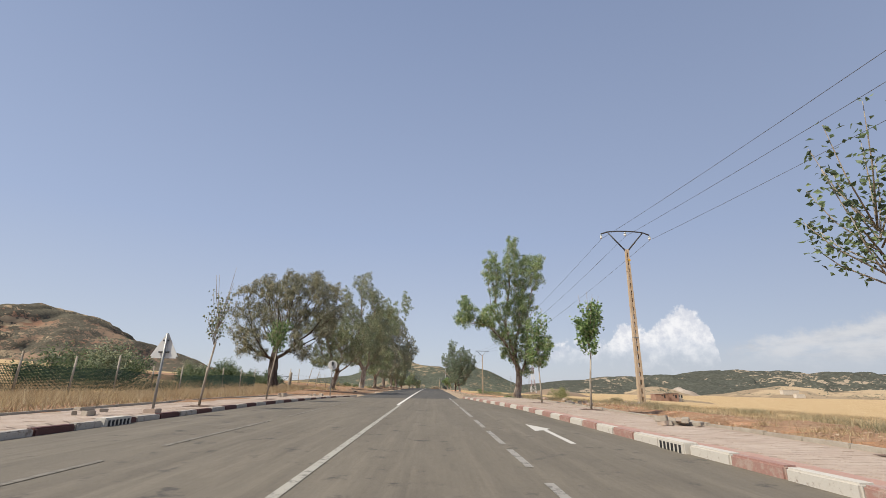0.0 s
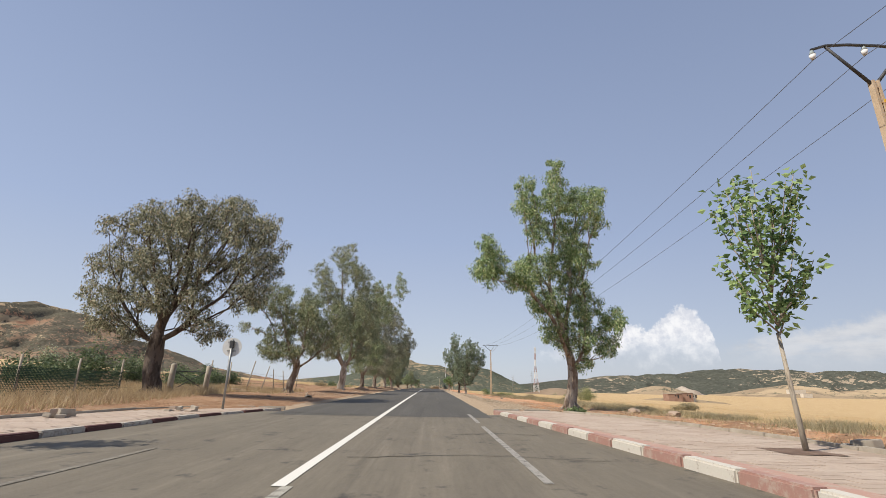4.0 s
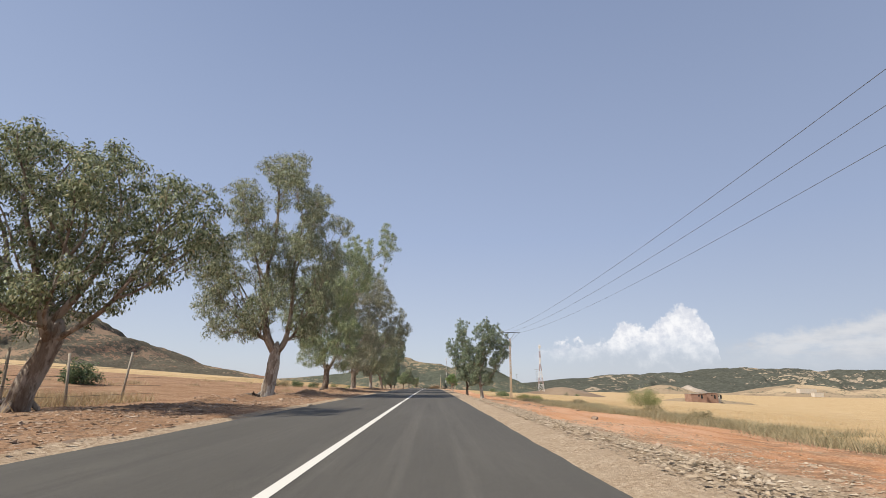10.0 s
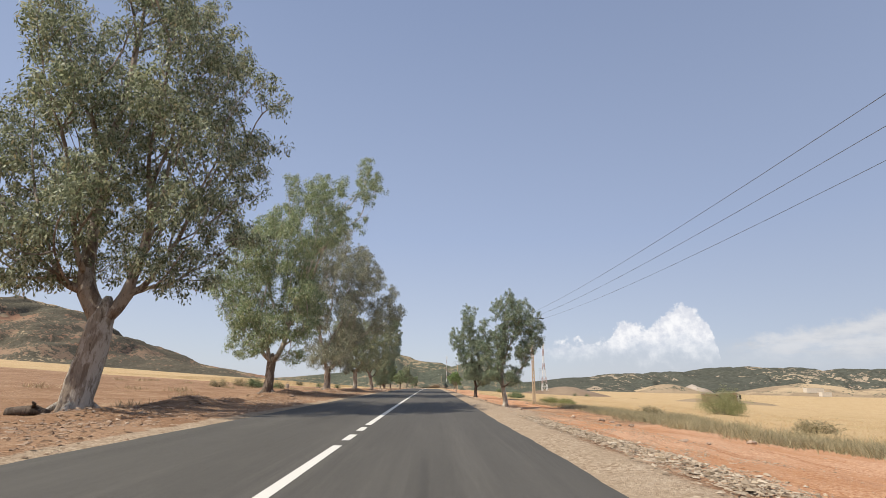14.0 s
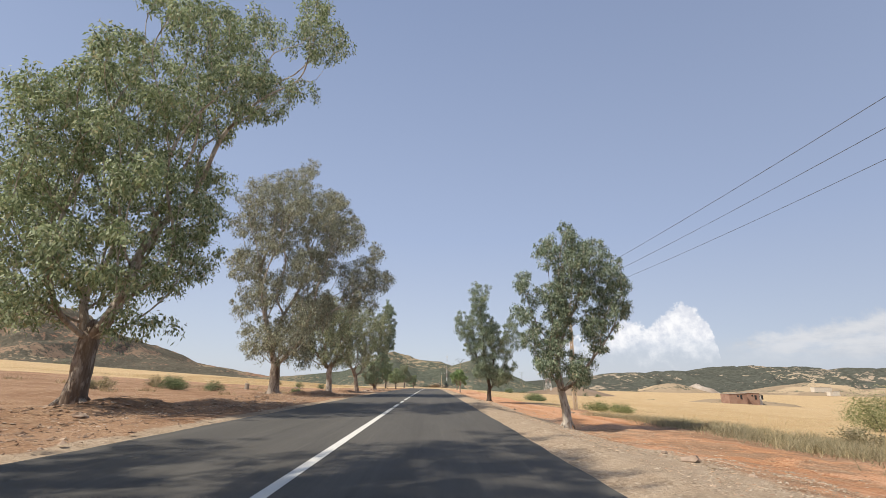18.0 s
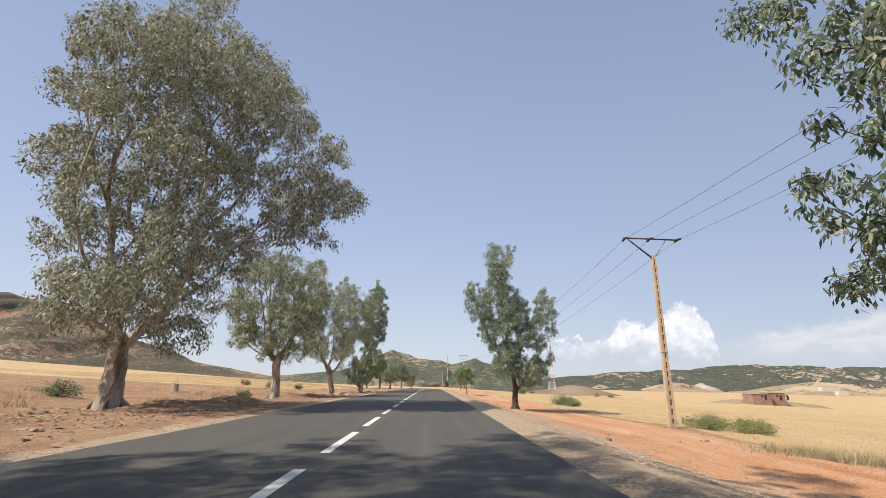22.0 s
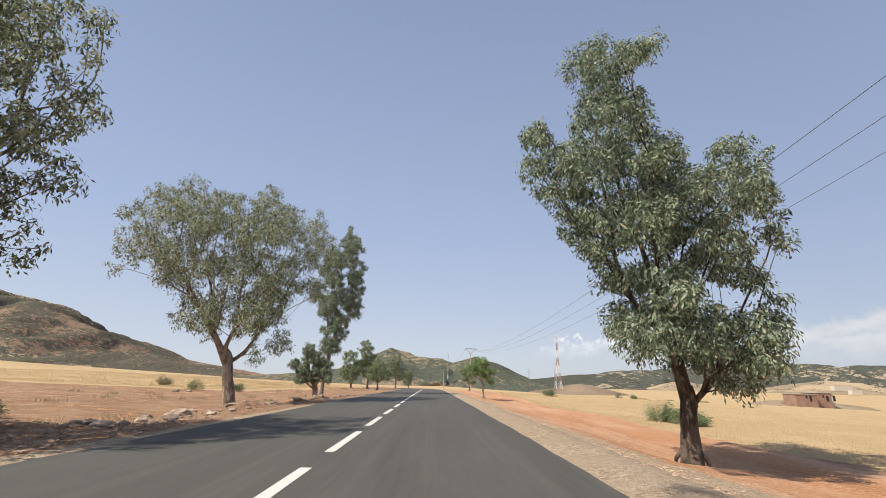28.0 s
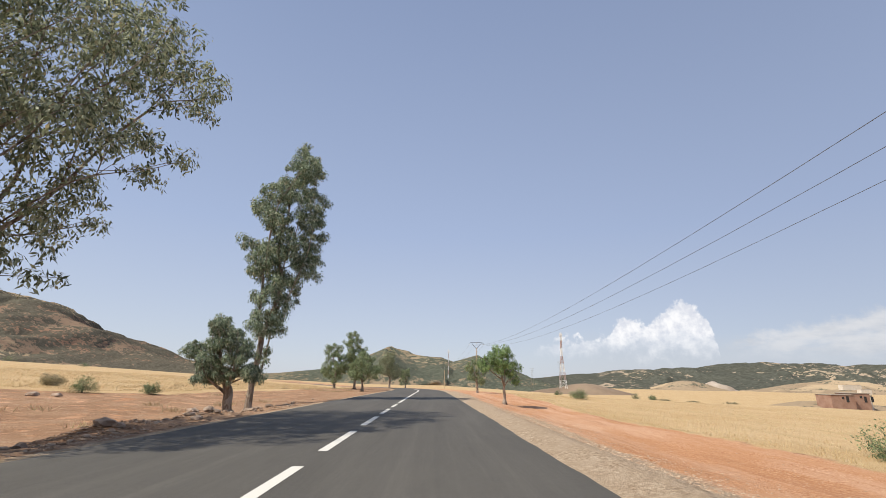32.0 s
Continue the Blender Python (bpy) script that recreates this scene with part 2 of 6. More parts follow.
def paint_material(name, color, worn, amount):
    """Road or kerb paint, worn through in flecks."""
    k = Mat(name)
    c = k.mix(k.step(k.noise(7, 8, 0.75), amount, amount + 0.12), color, worn)
    c = k.mix(0.3, c, k.mix(k.noise(45, 3), (0.3, 0.3, 0.3), (0.7, 0.7, 0.7)), "OVERLAY")
    k.bump(k.noise(60, 3), 0.3, 0.005)
    return k.done(c, 0.7, 0, 0.3)


def bark_material(name, a, b, pale):
    """Peeling bark: smooth pale sheets, darker strips and fine cracks."""
    k = Mat(name)
    c = k.mix(k.step(k.noise(2.2, 6, 0.65, None, (3, 3, 0.5)), 0.35, 0.62), a, b)
    c = k.mix(k.step(k.noise(1.9, 5, 0.65, None, (1.6, 1.6, 0.6)), 0.44, 0.54), c, pale)
    c = k.mix(k.math("MULTIPLY", k.step(k.noise(5.5, 6, 0.7, None, (2.2, 2.2, 0.35)), 0.55, 0.68), 0.8), c, tuple(v * 0.55 for v in a))
    c = k.mix(0.45, c, k.mix(k.noise(26, 4, 0.7, None, (1.5, 1.5, 0.5)), (0.2, 0.2, 0.2), (0.8, 0.8, 0.8)), "OVERLAY")
    k.bump(k.math("ADD", k.noise(7, 6, 0.7, None, (3, 3, 0.45)), k.noise(2.0, 5, 0.65, None, (1.6, 1.6, 0.6))), 0.9, 0.05)
    return k.done(c, 0.9, 0, 0.2)


M = {
    "ground": ground_material(),
    "asphalt_old": asphalt("asphalt_old", (0.152, 0.131, 0.100), (0.186, 0.161, 0.122), (0.225, 0.193, 0.146), 0.75),
    "asphalt_new": asphalt("asphalt_new", (0.087, 0.080, 0.069), (0.102, 0.094, 0.081), (0.118, 0.109, 0.093), 0.14),
    "line": paint_material("line_white", (0.74, 0.72, 0.66), (0.35, 0.33, 0.30), 0.66),
    "line_old": paint_material("line_worn", (0.42, 0.40, 0.34), (0.19, 0.175, 0.15), 0.5),
    "kerb_white": paint_material("kerb_white", (0.62, 0.58, 0.51), (0.36, 0.30, 0.25), 0.56),
    "kerb_red": paint_material("kerb_red", (0.39, 0.225, 0.185), (0.45, 0.335, 0.28), 0.48),
    "band": paint_material("band_red", (0.47, 0.285, 0.225), (0.47, 0.365, 0.295), 0.5),
    "kerb_grey": paint_material("kerb_grey", (0.47, 0.43, 0.38), (0.26, 0.215, 0.185), 0.5),
    "kerb_dark": paint_material("kerb_dark", (0.115, 0.05, 0.045), (0.25, 0.17, 0.15), 0.58),
    "concrete": speckled("concrete", (0.36, 0.31, 0.25), (0.46, 0.41, 0.34), 3.0),
    "paver": speckled("paver", (0.43, 0.335, 0.265), (0.50, 0.405, 0.33), 1.2, by_piece=0.06),
    "paver_bed": speckled("paver_bed", (0.38, 0.295, 0.23), (0.45, 0.36, 0.29), 1.0),
    "pole": speckled("pole_concrete", (0.50, 0.375, 0.25), (0.60, 0.475, 0.345), 1.5),
    "steel": speckled("galvanised_steel", (0.30, 0.30, 0.29), (0.40, 0.40, 0.39), 6.0, 0.5, 0.6, 0.05),
    "dark_steel": speckled("dark_steel", (0.06, 0.06, 0.065), (0.10, 0.10, 0.10), 6.0, 0.6, 0.4, 0.05),
    "sign_back": speckled("sign_back", (0.62, 0.62, 0.60), (0.74, 0.74, 0.72), 2.0, 0.5, 0.0, 0.03),
    "glass": speckled("insulator", (0.30, 0.36, 0.36), (0.45, 0.50, 0.50), 9.0, 0.25, 0.0, 0.0, 0.01, 0.6),
    "wire": speckled("wire_aluminium", (0.12, 0.12, 0.125), (0.17, 0.17, 0.175), 3.0, 0.5, 0.5, 0.0),
    "stone": speckled("stone", (0.29, 0.205, 0.148), (0.47, 0.365, 0.28), 2.5, relief=0.5, by_piece=0.5),
    "dark_stone": speckled("dark_stone", (0.12, 0.075, 0.055), (0.22, 0.15, 0.11), 3.0, relief=0.5),
    "bark": bark_material("bark_peeling", (0.165, 0.12, 0.09), (0.285, 0.22, 0.17), (0.43, 0.365, 0.305)),
    "bark_brown": bark_material("bark_brown", (0.105, 0.078, 0.06), (0.19, 0.148, 0.115), (0.30, 0.25, 0.21)),
    "bark_dark": bark_material("bark_dark", (0.055, 0.042, 0.034), (0.11, 0.085, 0.068), (0.17, 0.135, 0.11)),
    "bark_pale": bark_material("bark_whitish", (0.25, 0.195, 0.15), (0.41, 0.345, 0.28), (0.58, 0.52, 0.45)),
    "bark_young": bark_material("bark_young", (0.30, 0.235, 0.17), (0.42, 0.35, 0.27), (0.48, 0.42, 0.34)),
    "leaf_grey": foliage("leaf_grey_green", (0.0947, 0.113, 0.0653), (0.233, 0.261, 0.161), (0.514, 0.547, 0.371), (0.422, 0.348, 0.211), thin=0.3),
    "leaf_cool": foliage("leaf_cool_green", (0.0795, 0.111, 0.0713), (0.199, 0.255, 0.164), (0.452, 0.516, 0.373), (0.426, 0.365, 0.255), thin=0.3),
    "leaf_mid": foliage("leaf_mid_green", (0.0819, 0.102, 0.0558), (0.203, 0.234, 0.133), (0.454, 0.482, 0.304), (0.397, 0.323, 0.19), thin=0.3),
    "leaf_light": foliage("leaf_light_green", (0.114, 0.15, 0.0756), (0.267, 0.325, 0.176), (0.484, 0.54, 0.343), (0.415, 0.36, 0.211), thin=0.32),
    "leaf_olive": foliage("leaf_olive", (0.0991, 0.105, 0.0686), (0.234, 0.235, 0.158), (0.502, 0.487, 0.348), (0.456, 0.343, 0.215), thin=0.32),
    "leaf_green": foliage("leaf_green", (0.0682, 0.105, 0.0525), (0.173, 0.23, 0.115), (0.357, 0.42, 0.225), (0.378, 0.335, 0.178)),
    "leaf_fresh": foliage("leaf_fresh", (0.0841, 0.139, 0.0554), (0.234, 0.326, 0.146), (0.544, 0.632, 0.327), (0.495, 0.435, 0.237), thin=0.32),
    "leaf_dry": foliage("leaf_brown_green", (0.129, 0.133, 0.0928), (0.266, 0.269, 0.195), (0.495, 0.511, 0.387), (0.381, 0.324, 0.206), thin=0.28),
    "leaf_bright": foliage("leaf_bright", (0.09, 0.155, 0.06), (0.20, 0.30, 0.115), (0.35, 0.45, 0.19)),
    "leaf_deep": foliage("leaf_deep", (0.06, 0.09, 0.05), (0.125, 0.17, 0.085), (0.22, 0.275, 0.14)),
    "leaf_street": foliage("leaf_street", (0.09, 0.14, 0.07), (0.19, 0.27, 0.12), (0.33, 0.41, 0.20)),
    "line_dull": paint_material("line_dull", (0.34, 0.32, 0.285), (0.13, 0.12, 0.105), 0.5),
    "arrow": paint_material("arrow_paint", (0.60, 0.575, 0.52), (0.20, 0.185, 0.165), 0.6),
    "line_faint": paint_material("line_faint", (0.245, 0.22, 0.18), (0.165, 0.145, 0.115), 0.46),
    "wheat": foliage("wheat_straw", (0.53, 0.36, 0.183), (0.61, 0.436, 0.242), (0.675, 0.53, 0.335), thin=0.3),
    "dry_grass": foliage("dry_grass", (0.33, 0.235, 0.135), (0.46, 0.345, 0.205), (0.59, 0.46, 0.29), thin=0.3),
    "weed": foliage("weed", (0.20, 0.175, 0.10), (0.36, 0.305, 0.185), (0.50, 0.42, 0.27), thin=0.25),
    "weed_green": foliage("weed_green", (0.16, 0.18, 0.075), (0.29, 0.30, 0.13), (0.42, 0.41, 0.21), thin=0.3),
    "hill_left": hill_material("hill_red_scrub", (0.34, 0.195, 0.13), (0.29, 0.205, 0.145), (0.43, 0.335, 0.22), (0.085, 0.08, 0.062), 0.006, 0.085, 0.43, 0.9, (1, 1, 1.3)),
    "hill_mid": hill_material("hill_mid_scrub", (0.30, 0.235, 0.165), (0.26, 0.21, 0.14), (0.34, 0.27, 0.18), (0.07, 0.08, 0.062), 0.008, 0.10, 0.425, 0.6),
    "hill_right": hill_material("hill_right_scrub", (0.40, 0.32, 0.235), (0.34, 0.28, 0.21), (0.42, 0.34, 0.24), (0.056, 0.062, 0.052), 0.004, 0.045, 0.385, 0.55, (0.8, 0.5, 1.5), 0.06, 2.0),
    "knoll": speckled("knoll_earth", (0.22, 0.155, 0.105), (0.31, 0.23, 0.155), 0.02, relief=0.3, depth=1.0),
    "knoll_pale": hill_material("knoll_pale", (0.33, 0.25, 0.17), (0.38, 0.295, 0.20), (0.50, 0.385, 0.25), (0.10, 0.10, 0.075), 0.02, 0.12, 0.58, 0.6),
    "quarry": speckled("quarry_rock", (0.36, 0.29, 0.225), (0.50, 0.43, 0.36), 0.06, relief=0.3, depth=1.0),
    "wall": speckled("house_wall", (0.31, 0.18, 0.13), (0.40, 0.26, 0.195), 0.4),
    "wall_pale": speckled("house_wall_pale", (0.62, 0.55, 0.46), (0.72, 0.66, 0.57), 0.4),
    # solid boxes for openings: the shade inside them is put into the colour
    "dark_hole": speckled("dark_opening", (0.03, 0.03, 0.03), (0.05, 0.05, 0.05), 1.0),
    # mast red, greyed: the distance haze is put into its colour
    "red": speckled("red_paint_hazed", (0.40, 0.30, 0.29), (0.46, 0.35, 0.34), 0.3, 0.6),
    "white": speckled("white_paint", (0.72, 0.72, 0.72), (0.80, 0.80, 0.80), 0.3, 0.6),
    "net": speckled("green_net", (0.035, 0.075, 0.058), (0.06, 0.11, 0.08), 0.6, 0.9, relief=0.0),
    "orange_tag": speckled("yellow_tag", (0.75, 0.42, 0.03), (0.80, 0.48, 0.05), 3.0, 0.5, relief=0.0),
}


# ---- building helpers ----
def mesh_object(name, verts, faces, material, parent=None, label="", smooth=False):
    me = bpy.data.meshes.new(name)
    me.from_pydata([tuple(v) for v in verts], [], [tuple(f) for f in faces])
    me.update()
    if smooth:
        me.shade_smooth()
    else:
        me.shade_flat()
    me.materials.append(material)
    ob = new(name, me)
    if parent:
        ob.parent = parent
    if label:
        ob["label"] = label
    return ob


def tri_object(name, verts, tris, material, parent=None, label="", quads=False, smooth=False):
    """One mesh from numpy arrays of corners and faces."""
    n = 4 if quads else 3
    me = bpy.data.meshes.new(name)
    me.vertices.add(len(verts))
    me.vertices.foreach_set("co", np.asarray(verts, np.float32).ravel())
    me.loops.add(len(tris) * n)
    me.loops.foreach_set("vertex_index", np.asarray(tris, np.int32).ravel())
    me.polygons.add(len(tris))
    me.polygons.foreach_set("loop_start", np.arange(0, len(tris) * n, n, dtype=np.int32))
    me.update(calc_edges=True)
    if smooth:
        me.shade_smooth()
    else:
        me.shade_flat()
    me.materials.append(material)
    ob = new(name, me)
    if parent:
        ob.parent = parent
    if label:
        ob["label"] = label
    return ob


def part(name, bm, material, parent, label="", smooth=False):
    me = bpy.data.meshes.new(name)
    bm.to_mesh(me)
    bm.free()
    if smooth:
        me.shade_smooth()
    else:
        me.shade_flat()
    me.materials.append(material)
    ob = new(name, me)
    ob.parent = parent
    if label:
        ob["label"] = label
    return ob


def base(name, x, y, z, label, category, group="", kind="", rz=0.0):
    """An Empty at a thing's foot, which carries its parts."""
    ob = new(name)
    ob.matrix_world = pose(x, y, z, 0, 0, rz)
    return tagged(ob, label, category, group, kind)


def box(bm, cx, cy, cz, sx, sy, sz, bevel=0.0, m=None):
    r = bmesh.ops.create_cube(bm, size=1.0, matrix=(m or Matrix()) @ Matrix.Translation((cx, cy, cz)) @ Matrix.Diagonal((sx, sy, sz, 1)))
    if bevel:
        es = list({e for v in r["verts"] for e in v.link_edges})
        bmesh.ops.bevel(bm, geom=es, offset=bevel, segments=2, affect="EDGES")
    return bm


def box_bm(*a, **k):
    return box(bmesh.new(), *a, **k)


def tube(points, radii, sides=7, verts=None, faces=None):
    """A tapered tube along points; appends to verts and faces."""
    verts = [] if verts is None else verts
    faces = [] if faces is None else faces
    off = len(verts)
    pts = [Vector(p) for p in points]
    for i, p in enumerate(pts):
        d = (pts[min(i + 1, len(pts) - 1)] - pts[max(i - 1, 0)]).normalized()
        a = d.cross(Vector((0.31, 0.95, 0.05))).normalized()
        b = d.cross(a)
        for s in range(sides):
            w = 2 * math.pi * s / sides
            verts.append(p + (a * math.cos(w) + b * math.sin(w)) * radii[i])
    for i in range(len(pts) - 1):
        for s in range(sides):
            u = (s + 1) % sides
            faces.append((off + i * sides + s, off + i * sides + u, off + (i + 1) * sides + u, off + (i + 1) * sides + s))
    faces.append(tuple(off + s for s in reversed(range(sides))))
    faces.append(tuple(off + (len(pts) - 1) * sides + s for s in range(sides)))
    return verts, faces


def rod(name, p0, p1, r0, r1, material, parent, sides=8, label=""):
    v, f = tube([p0, p1], [r0, r1], sides)
    return mesh_object(name, v, f, material, parent, label, smooth=True)


def lerp_at(x, xs, ys):
    return np.interp(x, xs, ys)


# ---- ground ----
LEFT_Y = (-40, 0, 24, 41, 61, 75, 91, 112, 132, 147, 165, 203, 260)
LEFT_Z = (0.3, 0.3, 0.25, 0.25, 0.0, -0.1, 0.05, -0.05, -0.42, -0.9, -1.0, -0.35, 0.0)
RIGHT_Y = (-40, 0, 28, 47, 99, 135, 155, 177, 212, 260)
RIGHT_Z = (0.1, 0.1, 0.1, -0.35, -0.75, -1.05, -1.0, -0.8, -0.2, 0.0)
CENTRE, EDGE_L, EDGE_R = -1.54, -5.15, 1.97


def bend(y):
    """Sideways shift of the road past the straight."""
    return -0.0016 * np.maximum(0, np.asarray(y, float) - 196) ** 2 * (np.asarray(y, float) < 330) - (np.asarray(y, float) >= 330) * (28.7 + 0.43 * (np.asarray(y, float) - 330))


def crown_z(y):
    y = np.asarray(y, float)
    return np.where(y < 250, 0.22 - 4.5e-5 * (y - 70) ** 2, 0.22 - 4.5e-5 * 180 ** 2 - 0.0162 * np.minimum(y - 250, 120))


def fine(x, y):
    """Small unevenness of bare earth."""
    return (np.sin(x * 1.7 + y * 0.6) * np.sin(y * 1.1 - x * 0.4) * 0.5 + np.sin(x * 3.9 - y * 2.7 + 1.3) * 0.3 + np.sin(x * 0.7 + 2 * np.sin(y * 0.35)) * 0.6)


def ground_z(x, y):
    x, y = np.asarray(x, float), np.asarray(y, float)
    xs = x - bend(y)
    zl, zr = lerp_at(y, LEFT_Y, LEFT_Z), lerp_at(y, RIGHT_Y, RIGHT_Z)
    town = np.clip((36 - y) / 4, 0, 1)
    right = np.where(xs < 8, np.clip((xs - 3.2) / 4.8, 0, 1) ** 0.65 * zr, zr - 0.033 * np.clip(xs - 8, 0, 110))
    left = np.where(xs > -11, np.clip((-xs - 5.4) / 5.6, 0, 1) * zl, zl + 0.055 * np.clip(-xs - 15, 0, 260))
    off = np.where(xs > CENTRE, right, left)
    rough = np.clip(np.where(xs > 0, (xs - 3.0) / 3, (-xs - 6) / 3), 0, 1) * np.clip(1.5 - np.abs(xs) / 90, 0, 1)
    ridge = np.clip((y - 52) / 10, 0, 1) * np.clip((172 - y) / 12, 0, 1) * (0.22 + 0.12 * np.sin(y * 0.5) + 0.1 * np.sin(y * 1.3)) * np.exp(-((xs + lerp_at(y, (52, 128, 138, 172), (9.6, 9.2, 8.2, 8.0)) + 0.4 * np.sin(y * 0.3)) / 0.9) ** 2)
    berm = np.clip((y - 40) / 8, 0, 1) * np.clip((92 - y) / 10, 0, 1) * (0.07 + 0.05 * np.sin(y * 0.43)) * np.exp(-((xs - 6.6) / 1.0) ** 2)
    berm = berm - 0.2 * np.clip((y - 88) / 6, 0, 1) * np.clip((114 - y) / 8, 0, 1) * np.exp(-((xs - 6.2) / 1.6) ** 2)
    under = np.where((xs > EDGE_L - 0.5) & (xs < EDGE_R + 0.4), -0.07, 0.0)
    wide = town * np.where((xs > -16) & (xs < 9.5), -0.12, 0.0)
    brow = 108 + 0.19 * np.clip(y - 150, 0, 700)
    fall = -0.07 * np.clip(xs - brow, 0, 75)
    return crown_z(y) + off + rough * fine(x, y) * 0.06 + ridge + berm + fall + np.minimum(under, wide)


def spaced(lo, hi, step, far, growth):
    a = list(np.arange(lo, hi + 0.01, step))
    s = step
    while a[-1] < far:
        s *= growth
        a.append(a[-1] + s)
    s, left = step, []
    p = lo
    while p > -far:
        s *= growth
        p -= s
        left.append(p)
    return np.array(left[::-1] + a)


gx = spaced(-26, 26, 0.6, 4300, 1.14)
gy = spaced(-12, 230, 0.95, 4300, 1.14)
GX, GY = np.meshgrid(gx, gy)
GZ = ground_z(GX, GY)
nx, ny = len(gx), len(gy)
gi = np.arange(nx * ny).reshape(ny, nx)
quads = np.stack([gi[:-1, :-1], gi[:-1, 1:], gi[1:, 1:], gi[1:, :-1]], -1).reshape(-1, 4)
ground = tri_object("ground", np.stack([GX, GY, GZ], -1).reshape(-1, 3), quads, M["ground"], quads=True, smooth=True)
tagged(ground, "bare reddish earth and straw-coloured fields beside the road", "ground", kind="structure")
# what the soil is: straw, orange earth, pale gravel; the rest is brown earth
xs = GX - bend(GY)
wob = np.sin(GY * 0.21) * 0.8 + np.sin(GY * 0.057 + 1) * 1.2
field_edge = lerp_at(GY, (-20, 30, 45, 60, 100, 135, 200), (13.0, 13.0, 13.0, 13.5, 12.8, 12.8, 12.6)) + wob * 0.7
straw = np.clip((xs - field_edge) / 2 + 0.5, 0, 1)
lf = lerp_at(GY, (-20, 45, 60, 130, 160, 180, 232), (13.5, 14.5, 46, 85, 55, 24, 14)) + wob * 1.5
straw = np.maximum(straw, np.clip((-xs - lf) / 3 + 0.5, 0, 1))
pale = np.maximum(np.exp(-((xs - 2.25) / 0.75) ** 4), np.exp(-((xs + 5.5) / 0.5) ** 2))
pale = np.maximum(pale, lerp_at(GY, (38, 58, 66, 78, 84, 130, 140, 200), (0.9, 0.9, 0.5, 0.6, 0.9, 1.0, 0.75, 0.6)) * np.exp(-((xs - 4.0 - wob * 0.3) / lerp_at(GY, (38, 58, 66, 78, 84, 100, 130, 140), (2.2, 2.2, 0.9, 1.2, 2.2, 2.0, 1.7, 1.4))) ** 2) * (GY > 38))
orange = np.clip(1.5 - np.abs(xs - 8.0) / lerp_at(GY, (-20, 120, 145, 400), (4.6, 4.6, 5.4, 5.4)), 0, 1) * lerp_at(GY, (-20, 30, 56, 66, 78, 84, 98, 106, 400), (0.40, 0.46, 0.52, 0.95, 0.95, 0.5, 0.5, 0.95, 1.0))
orange = np.maximum(orange, 0.50 * np.clip((-xs - 8) / 6, 0, 1) * lerp_at(GY, (-20, 40, 100, 135, 400), (0.0, 0.35, 0.2, 0.8, 0.85)))
col = np.zeros((nx * ny, 4), np.float32)
col[:, 0], col[:, 1], col[:, 2], col[:, 3] = straw.ravel(), orange.ravel(), np.clip(pale, 0, 1).ravel(), 1
att = ground.data.color_attributes.new("soil", "FLOAT_COLOR", "POINT")
att.data.foreach_set("color", col.ravel())


# ---- hills ----
def hill(name, crest, depth, y0, material, label, seed, rough, folds=0.6):
    """A hill from its crest line (x, height), a cross-section and noise."""
    crest = [(crest[0][0] - 40, -18), *crest, (crest[-1][0] + 40, -18)]
    cx, cz = [c[0] for c in crest], [c[1] for c in crest]
    us = np.linspace(cx[0], cx[-1], 260 if cx[-1] - cx[0] > 550 else 90)
    vs = np.linspace(-1, 1.2, 60 if cx[-1] - cx[0] > 550 else 26)
    verts = []
    for v in vs:
        for u in us:
            h = np.interp(u, cx, cz)
            n = noise.fractal(Vector((u * 0.009, v * 2.2 + seed, seed)), 0.85, 2.1, 7)
            sec = max(0.0, 1 - abs(v) ** 1.35) if v <= 0 else max(0.0, 1 - (v / 1.2) ** 2)
            k = 0.42 + 0.58 * abs(v) if v < 0 else 0.42
            gully = abs(noise.noise(Vector((u * 0.0125 + v * 0.8 + 0.5 * n, seed * 3, v * 0.5)))) * 2.2
            verts.append((u + 14 * n, y0 + v * depth * (1 + 0.15 * n), -16 + (h + 16) * (sec * (1 - 0.4 * folds * gully * max(0.0, 1 - sec) ** 0.6) + n * rough * k * (0.3 + sec))))
    nu = len(us)
    ids = np.arange(len(verts)).reshape(len(vs), nu)
    q = np.stack([ids[:-1, :-1], ids[:-1, 1:], ids[1:, 1:], ids[1:, :-1]], -1).reshape(-1, 4)
    ob = tri_object(name, np.array(verts), q, material, quads=True, smooth=True)
    return tagged(ob, label, "hill", kind="structure")


hill("hill_1", [(-1900, 60), (-1600, 120), (-1300, 150), (-1032, 178), (-980, 181), (-893, 154), (-820, 125), (-748, 93), (-677, 66), (-566, 33), (-447, 12), (-330, 0)],
     420, 1150, M["hill_left"], "reddish hill with dark scrub and straw-coloured patches", 3.1, 0.2)
hill("hill_2", [(-420, -4), (-244, 6), (-152, 16), (-116, 30), (-70, 51), (-23, 37), (10, 36), (34, 28), (72, 39), (109, 27), (156, 9), (184, -6), (230, -6)],
     200, 900, M["hill_mid"], "low stony hill dotted with dark shrubs at the road's end", 7.7, 0.14)
hill("hill_3", [(180, -6), (250, 0), (311, 8), (412, 22), (497, 22), (565, 33), (650, 38), (705, 31), (737, 49), (857, 51), (945, 63), (1075, 66), (1190, 67), (1256, 61), (1374, 60), (1500, 57), (1800, 66), (2300, 40), (2700, 0)],
     420, 1520, M["hill_right"], "long low range covered with dark green scrub", 12.4, 0.3, 1.3)
hill("hill_4", [(128, -8), (150, -5), (166, -1.2), (178, -0.6), (192, -2.5), (212, -8)], 45, 660, M["knoll"], "small bare brown knoll in the fields", 5.5, 0.1)
